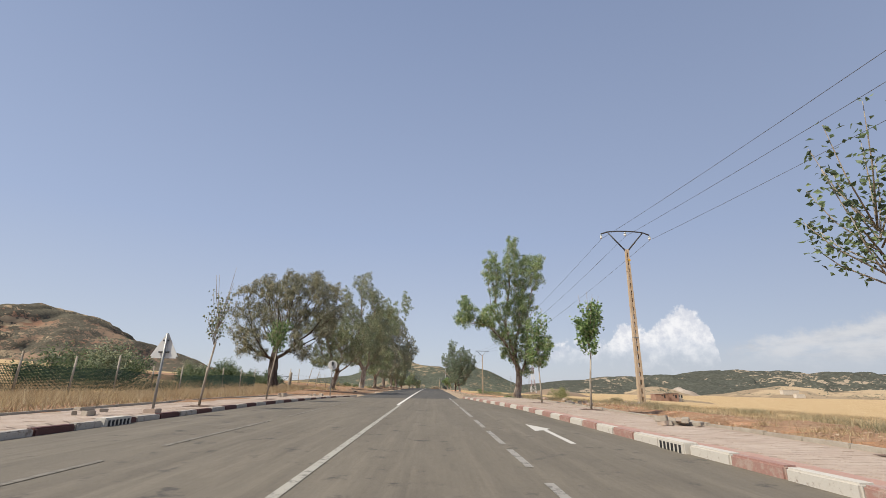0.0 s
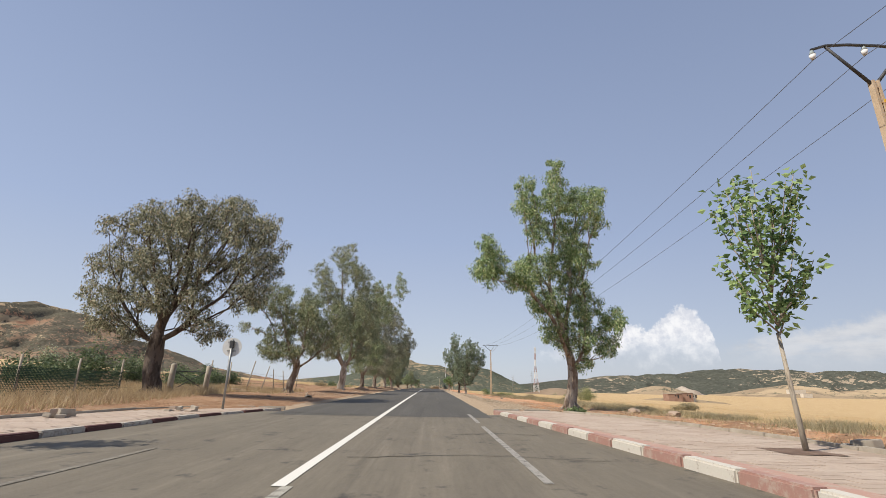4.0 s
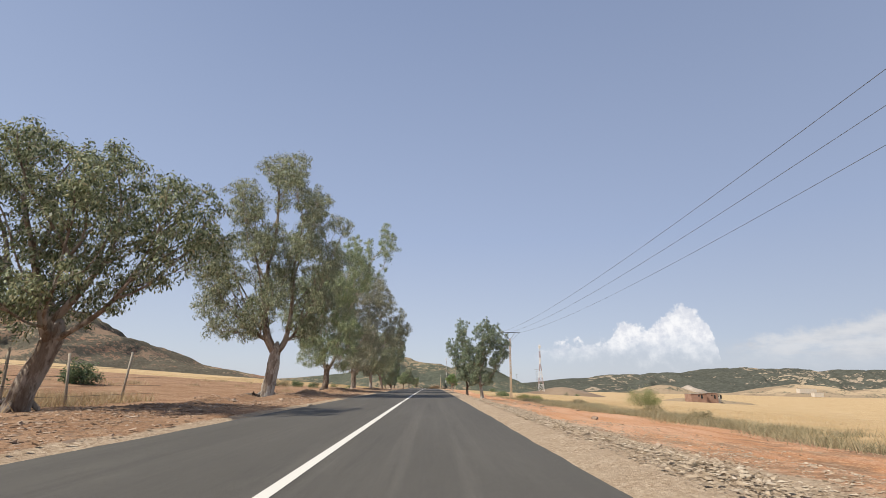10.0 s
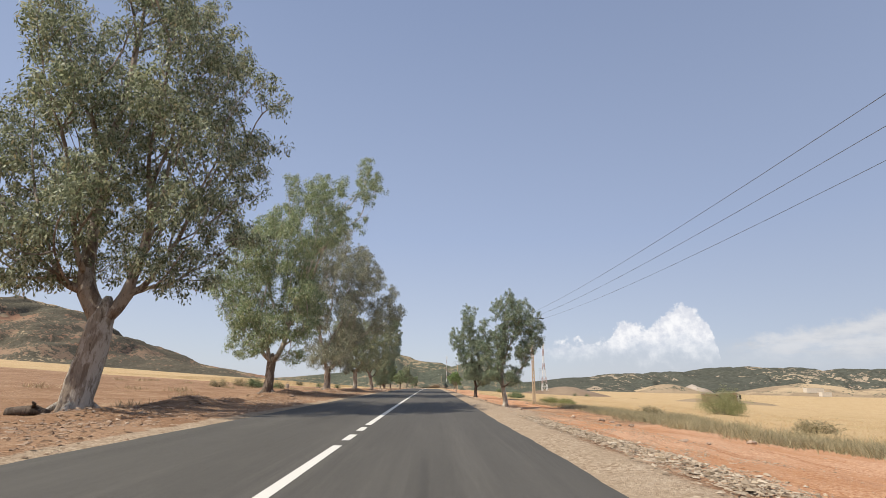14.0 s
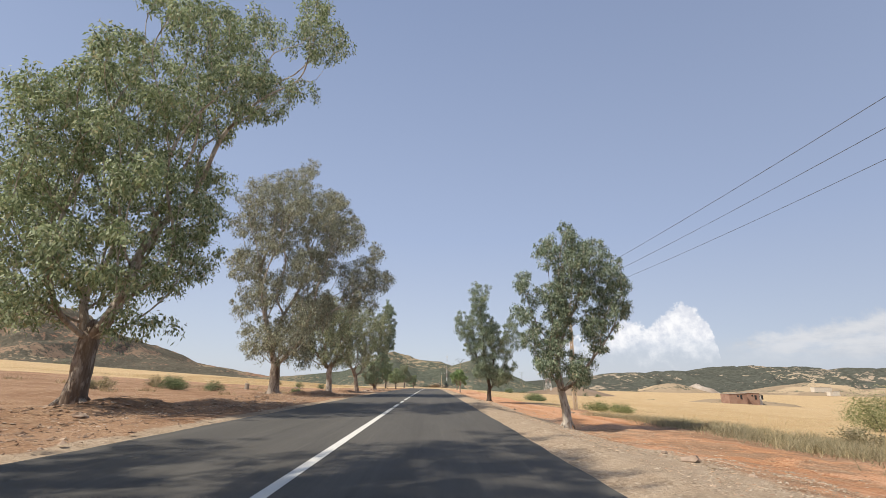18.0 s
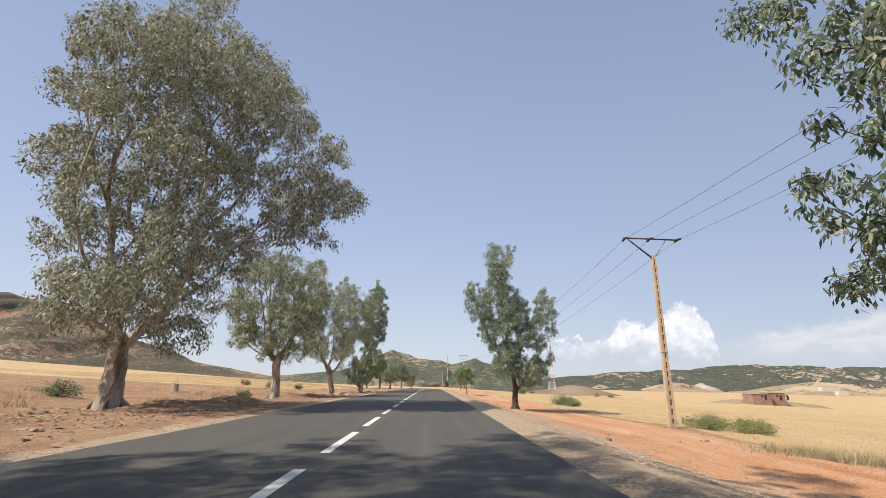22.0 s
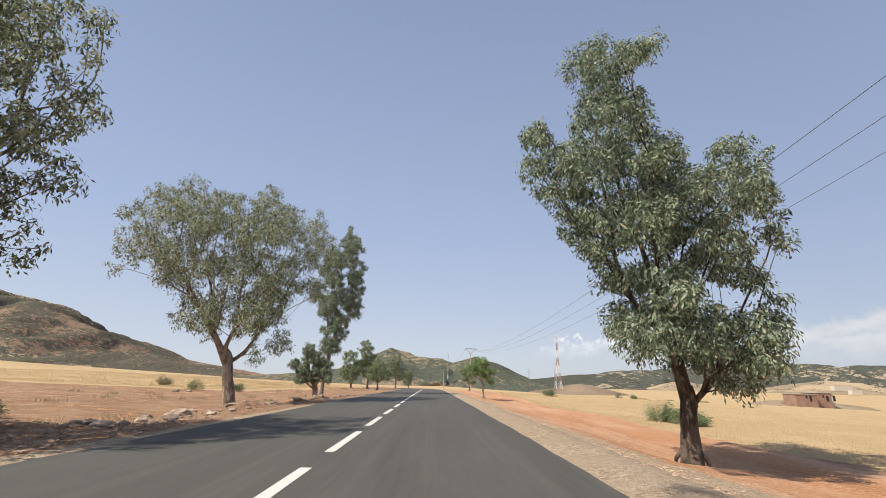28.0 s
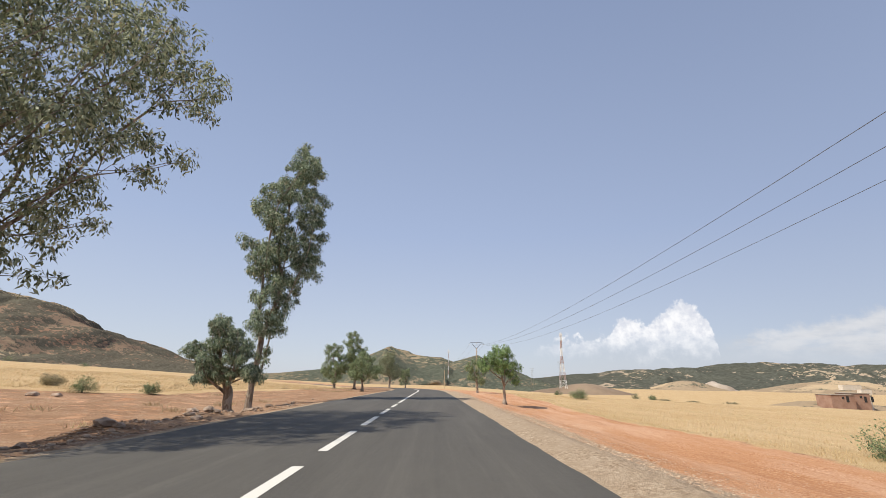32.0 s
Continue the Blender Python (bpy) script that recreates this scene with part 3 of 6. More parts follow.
hill("hill_5", [(660, -8), (700, -5), (743, 6), (790, 13), (835, 9), (885, -2), (960, 5), (1040, 9), (1150, -6)], 130, 1050, M["knoll_pale"], "bare tan spur below the scrub range", 9.2, 0.2)
hill("hill_6", [(462, -8), (488, 2), (510, 6), (530, 5), (552, 1), (578, -8)], 80, 1090, M["knoll_pale"], "small pale spur below the scrub range", 15.0, 0.25)
hill("hill_8", [(104, -14), (128, -7.2), (148, -4.8), (168, -4.8), (188, -7.0), (212, -14)], 26, 322, M["knoll_pale"], "low tan rise under the farm houses", 21.0, 0.04, 0.0)
hill("hill_7", [(540, -8), (556, -1), (574, 7), (582, 4), (594, -8)], 40, 1090, M["quarry"], "whitish scar of bare rock in the hillside", 4.0, 0.3)

# ---- road ----
KERB_Y = (-30, 6, 20, 31.4, 35)
KERB_RX = (4.9, 4.28, 3.83, 2.68, 2.3)
KERB_LX = (-6.9, -7.05, -7.15, -6.4, -5.4)


def ribbon(name, ys, left, right, lift, thick, material, label, category, z_add=None, cols=2):
    """A slab along the road between two edges, with sides."""
    ys = np.asarray(ys, float)
    L, R = np.asarray(left(ys), float) + bend(ys), np.asarray(right(ys), float) + bend(ys)
    z = crown_z(ys) + lift
    verts, q = [], []
    w = cols + 3
    for i in range(len(ys)):
        row = [(L[i], ys[i], z[i] - thick)]
        for c in range(cols + 1):
            k = c / cols
            x = L[i] + (R[i] - L[i]) * k
            row.append((x, ys[i], z[i] + (z_add(x, ys[i]) if z_add else 0.0)))
        row.append((R[i], ys[i], z[i] - thick))
        verts += row
    for i in range(len(ys) - 1):
        for c in range(w - 1):
            a = i * w + c
            q.append((a, a + 1, a + w + 1, a + w))
    ob = tri_object(name, np.array(verts), np.array(q), material, quads=True)
    return tagged(ob, label, category, kind="structure")


def jag(ys, s, amp):
    ys = np.asarray(ys, float)
    return amp * (np.sin(ys * 2.3 + s) * 0.5 + np.sin(ys * 5.1 + 2 * s) * 0.35 + np.sin(ys * 0.6 + s) * 0.6)


road = ribbon("road", np.concatenate([np.arange(32.5, 235, 0.5), np.arange(235, 420, 5.0)]), lambda y: EDGE_L + jag(y, 1, 0.03), lambda y: EDGE_R + jag(y, 4, 0.025),
              0.0, 0.012, M["asphalt_new"], "smooth dark grey two-lane asphalt road", "road", cols=4)
old_road = ribbon("road_old", np.arange(-40, 34.1, 0.5), lambda y: lerp_at(y, KERB_Y, KERB_LX) - 0.05, lambda y: lerp_at(y, KERB_Y, KERB_RX) + 0.05,
                  -0.003, 0.1, M["asphalt_old"], "worn pale grey asphalt road between painted kerbs", "road", cols=6)


def stripe(y0, y1, x, width, material, parent, name="road_marking", lift=0.004):
    n = max(2, int((y1 - y0) / 1.5) + 1)
    ys = np.linspace(y0, y1, n)
    v, f = [], []
    for i, yy in enumerate(ys):
        b, zc = float(bend(yy)), float(crown_z(yy)) + lift
        v += [(x + b - width / 2, yy, zc), (x + b + width / 2, yy, zc)]
        if i:
            f.append((2 * i - 2, 2 * i - 1, 2 * i + 1, 2 * i))
    return mesh_object(name, v, f, material, parent)


stripe(-25, 22.5, CENTRE + 0.1, 0.12, M["line_old"], old_road, "centre_line")
stripe(22.5, 32.5, CENTRE, 0.15, M["line"], old_road, "centre_line")
stripe(32.5, 68.7, CENTRE, 0.15, M["line"], road, "centre_line")
for a, b in ((69.4, 70.35), (71.1, 71.95)):
    stripe(a, b, CENTRE, 0.15, M["line"], road, "centre_dash")
stripe(72.5, 97.4, CENTRE, 0.15, M["line"], road, "centre_line")
for i in range(15):
    stripe(98.0 + 4.33 * i, 101.0 + 4.33 * i, CENTRE, 0.15, M["line"], road, "centre_dash")
stripe(163.0, 360, CENTRE, 0.15, M["line"], road, "centre_line")
for a, b in ((2.0, 5.6), (6.6, 8.2), (8.9, 11.2), (12.0, 14.4), (15.6, 21.6), (22.8, 29.5), (30.6, 34.0)):
    stripe(a, b, 1.32, 0.11, M["line_dull"], old_road, "edge_dash")
for a, b in ((2.0, 6.6), (8.0, 13.0), (14.4, 19.0), (20.5, 25.0)):
    stripe(a, b, -4.22, 0.1, M["line_faint"], old_road, "edge_dash")


def flat_arrow():
    pts = [(2.60, 9.1), (2.71, 9.1), (2.80, 11.72), (2.93, 11.93), (2.57, 13.14), (2.44, 11.36), (2.68, 11.58)]
    v = [(x, y, float(crown_z(y)) + 0.003) for x, y in pts]
    return mesh_object("lane_arrow", v, [(0, 1, 2, 6), (6, 2, 3, 4), (6, 4, 5)], M["arrow"], old_road)


flat_arrow()

def crack(points, width, parent):
    """A thin dark crack, sealed with tar."""
    v, f = [], []
    rng = random.Random(int(points[0][1] * 10))
    fine_pts = []
    for (x0, y0), (x1, y1) in zip(points[:-1], points[1:]):
        for k in range(8):
            fine_pts.append((x0 + (x1 - x0) * k / 8 + rng.uniform(-0.03, 0.03), y0 + (y1 - y0) * k / 8 + rng.uniform(-0.05, 0.05)))
    for i, (x, y) in enumerate(fine_pts):
        w = width * rng.uniform(0.5, 1.4)
        zc = float(crown_z(y)) + 0.0035
        v += [(x, y - w, zc), (x, y + w, zc)]
        if i:
            f.append((2 * i - 2, 2 * i, 2 * i + 1, 2 * i - 1))
    return mesh_object("road_crack", v, f, M["tar"], parent)


M["tar"] = speckled("tar", (0.05, 0.047, 0.042), (0.085, 0.078, 0.068), 4.0)
for pts, w in ((((-4.9, 33.6), (-3.4, 33.2), (-1.8, 32.9)), 0.035), (((-6.0, 20.0), (-3.0, 20.4), (-1.7, 20.2)), 0.01), (((-6.5, 14.2), (-4.0, 14.6), (-2.2, 14.1)), 0.008), (((2.4, 27.6), (1.6, 27.9), (0.3, 27.5)), 0.018), (((-1.2, 24.4), (0.6, 24.8), (2.9, 24.3)), 0.014)):
    crack(pts, w, old_road)

# ---- kerbs and pavements ----
def end_drop(y, side):
    """The footways sink to the road at their far end."""
    return 0.07 * min(1.0, max(0.0, (y - 23) / 11)) if side < 0 else 0.05 * min(1.0, max(0.0, (y - 26) / 8))


def kerb_run(name, xs_at, y0, y1, side, mats, lift, label):
    """Kerb stones a metre long, painted by turns."""
    b = base(name, 0, 0, 0, label, "kerb", kind="structure")
    n = int(y1 - y0)
    meshes = {}
    for m in mats:
        bm = box_bm(0, 0, -0.12, 0.2, 0.985, 0.36, bevel=0.025)
        me = bpy.data.meshes.new("kerb_stone")
        bm.to_mesh(me)
        bm.free()
        me.materials.append(m)
        meshes[m.name] = me
    for i in range(n):
        y = y0 + i + 0.5
        xa, xb = float(lerp_at(y - 0.5, KERB_Y, xs_at)), float(lerp_at(y + 0.5, KERB_Y, xs_at))
        ob = new("kerb_stone", meshes[mats[i % 2].name])
        ob.matrix_world = pose((xa + xb) / 2 + side * 0.1, y, float(crown_z(y)) + lift + 0.085 - end_drop(y, side) + random.uniform(-0.008, 0.008), random.uniform(-0.4, 0.4), random.uniform(-1, 1), math.degrees(math.atan2(xa - xb, 1.0)))
        ob.parent = b
    return b


kerb_run("kerb_right", KERB_RX, -8, 35, 1, (M["kerb_red"], M["kerb_white"]), 0.0, "red and white painted concrete kerb with worn paint")
kerb_run("kerb_left", KERB_LX, -4, 35, -1, (M["kerb_grey"], M["kerb_dark"]), -0.02, "white and dark red painted concrete kerb with worn paint")


def pavement(name, inner, outer, y0, y1, lift, label, near_y, count):
    """A paved footway: a bed, a back edging and small rectangular pavers."""
    lo = (lambda y: np.minimum(inner(y), outer(y)))
    hi = (lambda y: np.maximum(inner(y), outer(y)))
    side = 1 if float(outer(10.0)) > 0 else -1
    bed = ribbon(name, np.arange(y0, y1 + 0.01, 0.5), lo, hi, lift, 0.4, M["paver_bed"], label, "pavement", z_add=lambda x, y: -end_drop(y, side))
    w, l = 0.44, 0.22
    singles = bpy.data.meshes.new("paver")
    bm = box_bm(0, 0, 0, w - 0.008, l - 0.008, 0.03)
    bm.to_mesh(singles)
    bm.free()
    singles.materials.append(M["paver"])
    v, f, made = [], [], 0
    rows = int((y1 - y0) / l)
    for r in range(rows):
        y = y0 + (r + 0.5) * l
        a, b = float(lo(np.array(y))) + 0.22, float(hi(np.array(y))) - 0.22
        x = a + (0.22 if r % 2 else 0.0) + w / 2
        while x + w / 2 < b:
            z = float(crown_z(y)) + lift - end_drop(y, side) - 0.008 + random.uniform(-0.002, 0.002)
            if near_y[0] < y < near_y[1] and made < count:
                ob = new("paver", singles)
                ob.matrix_world = pose(x, y, z, random.uniform(-0.7, 0.7), random.uniform(-0.7, 0.7), random.uniform(-1, 1))
                ob.parent = bed
                made += 1
            elif random.random() > 0.015:
                o = len(v)
                for sx, sy in ((-1, -1), (1, -1), (1, 1), (-1, 1)):
                    v.append((x + sx * (w / 2 - 0.004), y + sy * (l / 2 - 0.004), z + 0.015))
                for sx, sy in ((-1, -1), (1, -1), (1, 1), (-1, 1)):
                    v.append((x + sx * (w / 2 - 0.004), y + sy * (l / 2 - 0.004), z - 0.015))
                f += [(o, o + 1, o + 2, o + 3), (o, o + 4, o + 5, o + 1), (o + 1, o + 5, o + 6, o + 2), (o + 2, o + 6, o + 7, o + 3), (o + 3, o + 7, o + 4, o)]
            x += w
    rest = tri_object("pavers", np.array(v), np.array(f), M["paver"], bed, quads=True)
    rest["kind"] = "stuff"
    return bed


PAVE_R = lambda y: lerp_at(y, (-30, 6, 26, 32, 35.6), (7.2, 6.9, 6.8, 6.3, 4.6))
PAVE_L = lambda y: lerp_at(y, (-30, 6, 26, 33, 35.6), (-10.2, -10.2, -10.2, -9.4, -7.6))

# ---- trees ----
def leaf_cloud(rng, centres, spread, per, size, droop):
    """Leaves in sprays round given points: an array of corners and of faces."""
    n = len(centres) * per
    c = np.repeat(centres, per, 0) + rng.normal(0, 1, (n, 3)) * np.array([spread, spread, spread * 0.9])
    d = rng.normal(0, 1, (n, 3))
    d[:, 2] = d[:, 2] * 0.6 - droop
    d /= np.linalg.norm(d, axis=1, keepdims=True) + 1e-9
    s = np.cross(d, rng.normal(0, 1, (n, 3)))
    s /= np.linalg.norm(s, axis=1, keepdims=True) + 1e-9
    ln = (size[0] * rng.uniform(0.65, 1.35, (n, 1)))
    wd = (size[1] * rng.uniform(0.7, 1.3, (n, 1)))
    up = np.cross(s, d) * wd * 0.25
    v = np.stack([c, c + d * ln * 0.45 + s * wd * 0.5 + up, c + d * ln, c + d * ln * 0.45 - s * wd * 0.5 + up], 1).reshape(-1, 3)
    q = np.arange(n * 4).reshape(n, 4)
    return v, q


def unit(a):
    return a / (np.linalg.norm(a, axis=1, keepdims=True) + 1e-9)


def tuft_leaves(rng, tufts, radii, per, size, droop):
    """Leaves round each tuft: narrow blades that hang, and face outwards from the tuft's heart."""
    per = np.maximum(4, (per * rng.uniform(0.6, 1.3, len(tufts))).astype(int))
    c, r = np.repeat(tufts, per, 0), np.repeat(radii, per)[:, None]
    n = len(c)
    o = unit(rng.normal(0, 1, (n, 3)))
    w = o * rng.uniform(0.1, 1.0, (n, 1)) ** 0.5 * r * np.array([1.0, 1.0, 0.8])
    w[:, 2] -= droop * r[:, 0] * 0.9 * rng.uniform(0, 1, n) ** 3
    face = unit(o * np.array([1.0, 1.0, 0.7]) + np.array([0, 0, 0.45]) + rng.normal(0, 0.5, (n, 3)))
    d = o * 0.5 + rng.normal(0, 0.45, (n, 3)) + np.array([0, 0, -droop])
    d = unit(d - face * (d * face).sum(1, keepdims=True))
    s = np.cross(face, d)
    ln, wd = size[0] * rng.uniform(0.6, 1.4, (n, 1)), size[1] * rng.uniform(0.6, 1.3, (n, 1))
    c = c + w
    v = np.stack([c - d * ln * 0.5, c + s * wd, c + d * ln * 0.5, c - s * wd], 1).reshape(-1, 3)
    return v, np.arange(n * 4).reshape(n, 4)


def crown_tufts(rng, blobs, half, mid, depth, gap, clump, seed, bend_to):
    """Points that fill a crown drawn as round masses (sideways, height, radius), thinner inside than at the rim."""
    pts = []
    for u, h, r in blobs:
        deep = depth * half * math.sqrt(max(0.35, 1 - ((u - mid) / (half + 0.3)) ** 2))
        deep = max(min(deep, 3.2 * r), 0.8 * r)
        n = int(13 * r * r * 2 * deep / gap ** 3) + 8
        q = rng.uniform(-1, 1, (n, 3))
        q = q[(q ** 2).sum(1) < 1]
        q = q[rng.uniform(0, 1, len(q)) < 0.35 + 0.65 * np.linalg.norm(q, axis=1)]
        rr = max(0.7 * r, r - 0.32 * gap)
        q[:, (0, 2)] *= np.where(rng.uniform(0, 1, (len(q), 1)) < 0.2, 1.0 + rng.uniform(0.05, 0.6, (len(q), 1)) / max(r, 0.7), 1.0)
        pts.append(np.column_stack([u + q[:, 0] * rr, q[:, 1] * deep * np.where(q[:, 1] > 0, 1.15, 0.85), h + q[:, 2] * rr]))
    pts = np.concatenate(pts)
    pts = pts[rng.permutation(len(pts))]
    holes = np.array([noise.noise(Vector((p[0] * 0.5 + seed * 7, p[1] * 0.5, p[2] * 0.5))) + 0.6 * noise.noise(Vector((p[0] * 1.1, p[1] * 1.1 + seed * 5, p[2] * 1.1))) for p in pts])
    pts = pts[holes > -0.2 + clump]
    kept = np.zeros((0, 3))
    out = []
    for p in pts:
        if len(out) and ((kept[:len(out)] - p) ** 2).sum(1).min() < (gap * 0.62) ** 2:
            continue
        if len(out) >= len(kept):
            kept = np.concatenate([kept, np.zeros((512, 3))])
        kept[len(out)] = p
        out.append(p)
    return bend_to(np.array(out))


def grow(rng, root, tufts):
    """A branching frame from the root to every tuft: each joins where the way to the root stays short."""
    pos, up, way = np.zeros((len(tufts) * 14 + 1, 3)), [-1], np.zeros(len(tufts) * 14 + 1)
    pos[0], n = root, 1
    for i in np.argsort(np.linalg.norm(tufts - root, axis=1)):
        p = tufts[i]
        d = np.linalg.norm(pos[:n] - p, axis=1)
        over = np.maximum(0, pos[:n, 2] - p[2] + 0.25 * d)
        j = int(np.argmin(d + 0.45 * way[:n] + 0.9 * over))
        a, ln = pos[j].copy(), d[j]
        steps = min(13, max(1, int(ln / 0.45)))
        bow = np.array([rng.normal(0, 0.05), rng.normal(0, 0.05), 0.07]) * ln
        for k in range(1, steps + 1):
            t = k / steps
            pos[n] = a + (p - a) * t + bow * 4 * t * (1 - t)
            up.append(j)
            way[n] = way[j] + np.linalg.norm(pos[n] - pos[j])
            j = n
            n += 1
    pos, up = pos[:n].copy(), np.array(up)
    kids = [[] for _ in range(n)]
    for i in range(n - 1, 0, -1):
        kids[up[i]].append(i)
    load = np.zeros(n)
    for i in range(n - 1, -1, -1):
        load[i] = max(1.0, sum(load[k] for k in kids[i]))
    heavy = np.array([max(k, key=lambda c: load[c]) if k else -1 for k in kids])
    inner = np.array([i for i in range(1, n) if heavy[i] >= 0])
    for _ in range(3):
        pos[inner] = 0.5 * pos[inner] + 0.25 * (pos[up[inner]] + pos[heavy[inner]])
    return pos, up, kids, heavy, load


def tree(x, y, z, label, leaf, bark, trunk_r, fork, blobs, seed, density=1.0, depth=0.7, away=30.0, shift=0.0, grain=1.0, clump=0.0, lean=0.2, hang=1.0, group="", wood=None, rise=0.0):
    """A trunk, limbs that branch to every tuft of the crown, and leaves. blobs: the crown's masses, sideways, height and radius."""
    rng = np.random.default_rng(seed)
    t = base("tree", x, y, z, label, "tree", group)
    fx, fz = fork
    wood = wood or (M["bark"] if bark is M["bark_pale"] else bark)
    blobs = [(b[0] + shift, b[1] + rise, b[2]) for b in blobs]
    # trunk with a flared foot, knotty, closing over the fork
    pts, rad = [], []
    for i in range(17):
        k = i / 14
        pts.append((fx * k ** 1.3 + 0.025 * math.sin(k * 7 + seed), 0.03 * math.sin(k * 5 + seed * 2), -0.25 + (fz + 0.25) * k))
        rad.append(trunk_r * (1.0 - 0.25 * k + 0.3 * math.exp(-k * 9)) * (1.0 if k < 0.95 else (0.9, 0.7, 0.3)[i - 14]))
    v, f = tube(pts, rad, 16)
    knots = []
    for p in v:
        n = noise.fractal(Vector((p.x * 3.1 + seed, p.y * 3.1, p.z * 1.1)), 0.9, 2.0, 4)
        mid = Vector((fx * max(0.0, p.z / fz) ** 1.3, 0, p.z))
        knots.append(p + (p - mid).normalized() * trunk_r * 0.17 * n)
    mesh_object("trunk", knots, f, bark, t, smooth=True)
    for i in range(5):
        a = rng.uniform(0, 6.28)
        e = (math.cos(a) * trunk_r * 1.7, math.sin(a) * trunk_r * 1.7, -0.15)
        vv, ff = tube([(math.cos(a) * trunk_r * 0.7, math.sin(a) * trunk_r * 0.7, 0.35), (math.cos(a) * trunk_r * 1.5, math.sin(a) * trunk_r * 1.5, 0.08), e], [trunk_r * 0.25, trunk_r * 0.2, trunk_r * 0.08], 6)
        mesh_object("root", vv, ff, bark, t, smooth=True)
    lo, hi = min(b[0] - b[2] for b in blobs), max(b[0] + b[2] for b in blobs)
    gap = 0.74 * grain

    def spread_out(p):
        """The crown leans back along the road, and its lobes lie a little before or behind the trunk."""
        back = lean * (np.maximum(0, p[:, 0]) if x < 0 else np.minimum(0, p[:, 0])) * np.clip((p[:, 2] - 4) / 5, 0, 1)
        k = 1 + 0.85 * (p[:, 1] + back) / away
        w = 1 + (np.where(p[:, 1] < 0, 0.8, 0.15) * p[:, 1] + 0.8 * back) / away
        return np.column_stack([(p[:, 0] + x) * w - x, p[:, 1] + back, (p[:, 2] - 1.0) * k + 1.0])


    tufts = crown_tufts(rng, blobs, (hi - lo) / 2, (hi + lo) / 2, depth, gap, clump, seed, spread_out)
    root = np.array([fx, 0.0, fz - 0.3])
    pos, up, kids, heavy, load = grow(rng, root, tufts)
    thick = np.maximum(0.007, trunk_r * 0.8 * (load / load[0]) ** 0.58)
    bv, bf, limbs = [], [], 0
    starts = [(0, k) for k in sorted(kids[0], key=lambda c: -load[c])]
    while starts:
        p, i = starts.pop(0)
        line, rr = [pos[p]], [min(thick[p], thick[i] * 1.25)]
        while i >= 0:
            line.append(pos[i])
            rr.append(thick[i])
            starts += [(i, k) for k in kids[i] if k != heavy[i]]
            i = heavy[i]
        if rr[0] > 0.05 * grain and len(line) > 3 and limbs < 24:
            limbs += 1
            vv, ff = tube(line, rr, 8)
            mesh_object("limb", vv, ff, wood, t, smooth=True)
        else:
            tube(line, rr, 5 if rr[0] > 0.02 else 3, bv, bf)
    mesh_object("branchwork", bv, bf, wood, t, smooth=True)["kind"] = "stuff"
    radii = gap * (0.3 + 0.42 * rng.uniform(0, 1, len(tufts)) ** 1.6)
    lv, lq = tuft_leaves(rng, tufts, radii, LEAVES * density * (radii / (0.5 * gap)) ** 1.5, (0.16 * grain ** 0.7, 0.029 * grain ** 0.7), 0.8 * hang)
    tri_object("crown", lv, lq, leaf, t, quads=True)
    return t


LEAVES = 80


def on_ground(x, y):
    return float(ground_z(x, y))


ROW = "roadside eucalyptus trees"
def add_tree(x, y, *a, **k):
    return tree(x, y, on_ground(x, y), *a, group=ROW, **k)


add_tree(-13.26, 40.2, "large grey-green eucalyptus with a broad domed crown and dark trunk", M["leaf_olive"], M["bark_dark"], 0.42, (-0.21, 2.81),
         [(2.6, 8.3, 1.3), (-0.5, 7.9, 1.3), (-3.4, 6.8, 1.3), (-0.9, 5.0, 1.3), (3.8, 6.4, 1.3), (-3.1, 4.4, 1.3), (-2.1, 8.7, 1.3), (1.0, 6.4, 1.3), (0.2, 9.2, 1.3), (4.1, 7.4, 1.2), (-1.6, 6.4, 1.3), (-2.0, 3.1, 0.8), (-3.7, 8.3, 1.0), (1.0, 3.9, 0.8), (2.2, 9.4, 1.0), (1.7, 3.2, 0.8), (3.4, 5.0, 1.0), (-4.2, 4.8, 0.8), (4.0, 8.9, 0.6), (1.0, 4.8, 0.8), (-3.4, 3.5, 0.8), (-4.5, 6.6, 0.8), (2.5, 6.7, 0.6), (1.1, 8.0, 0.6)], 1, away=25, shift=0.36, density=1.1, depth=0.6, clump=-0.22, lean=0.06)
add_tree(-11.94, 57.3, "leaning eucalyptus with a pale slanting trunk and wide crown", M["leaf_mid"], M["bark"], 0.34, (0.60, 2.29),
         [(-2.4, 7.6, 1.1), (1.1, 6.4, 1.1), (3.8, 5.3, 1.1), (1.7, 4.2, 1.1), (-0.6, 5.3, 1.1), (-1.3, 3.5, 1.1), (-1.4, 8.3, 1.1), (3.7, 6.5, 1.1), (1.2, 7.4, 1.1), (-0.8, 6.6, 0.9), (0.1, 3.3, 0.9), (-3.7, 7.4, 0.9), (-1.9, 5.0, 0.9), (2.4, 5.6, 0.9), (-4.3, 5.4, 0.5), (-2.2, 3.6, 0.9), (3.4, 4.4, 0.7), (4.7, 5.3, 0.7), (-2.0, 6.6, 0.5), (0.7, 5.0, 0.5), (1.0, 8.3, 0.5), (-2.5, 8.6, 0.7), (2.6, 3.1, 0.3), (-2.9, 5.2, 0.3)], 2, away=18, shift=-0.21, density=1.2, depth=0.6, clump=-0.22)
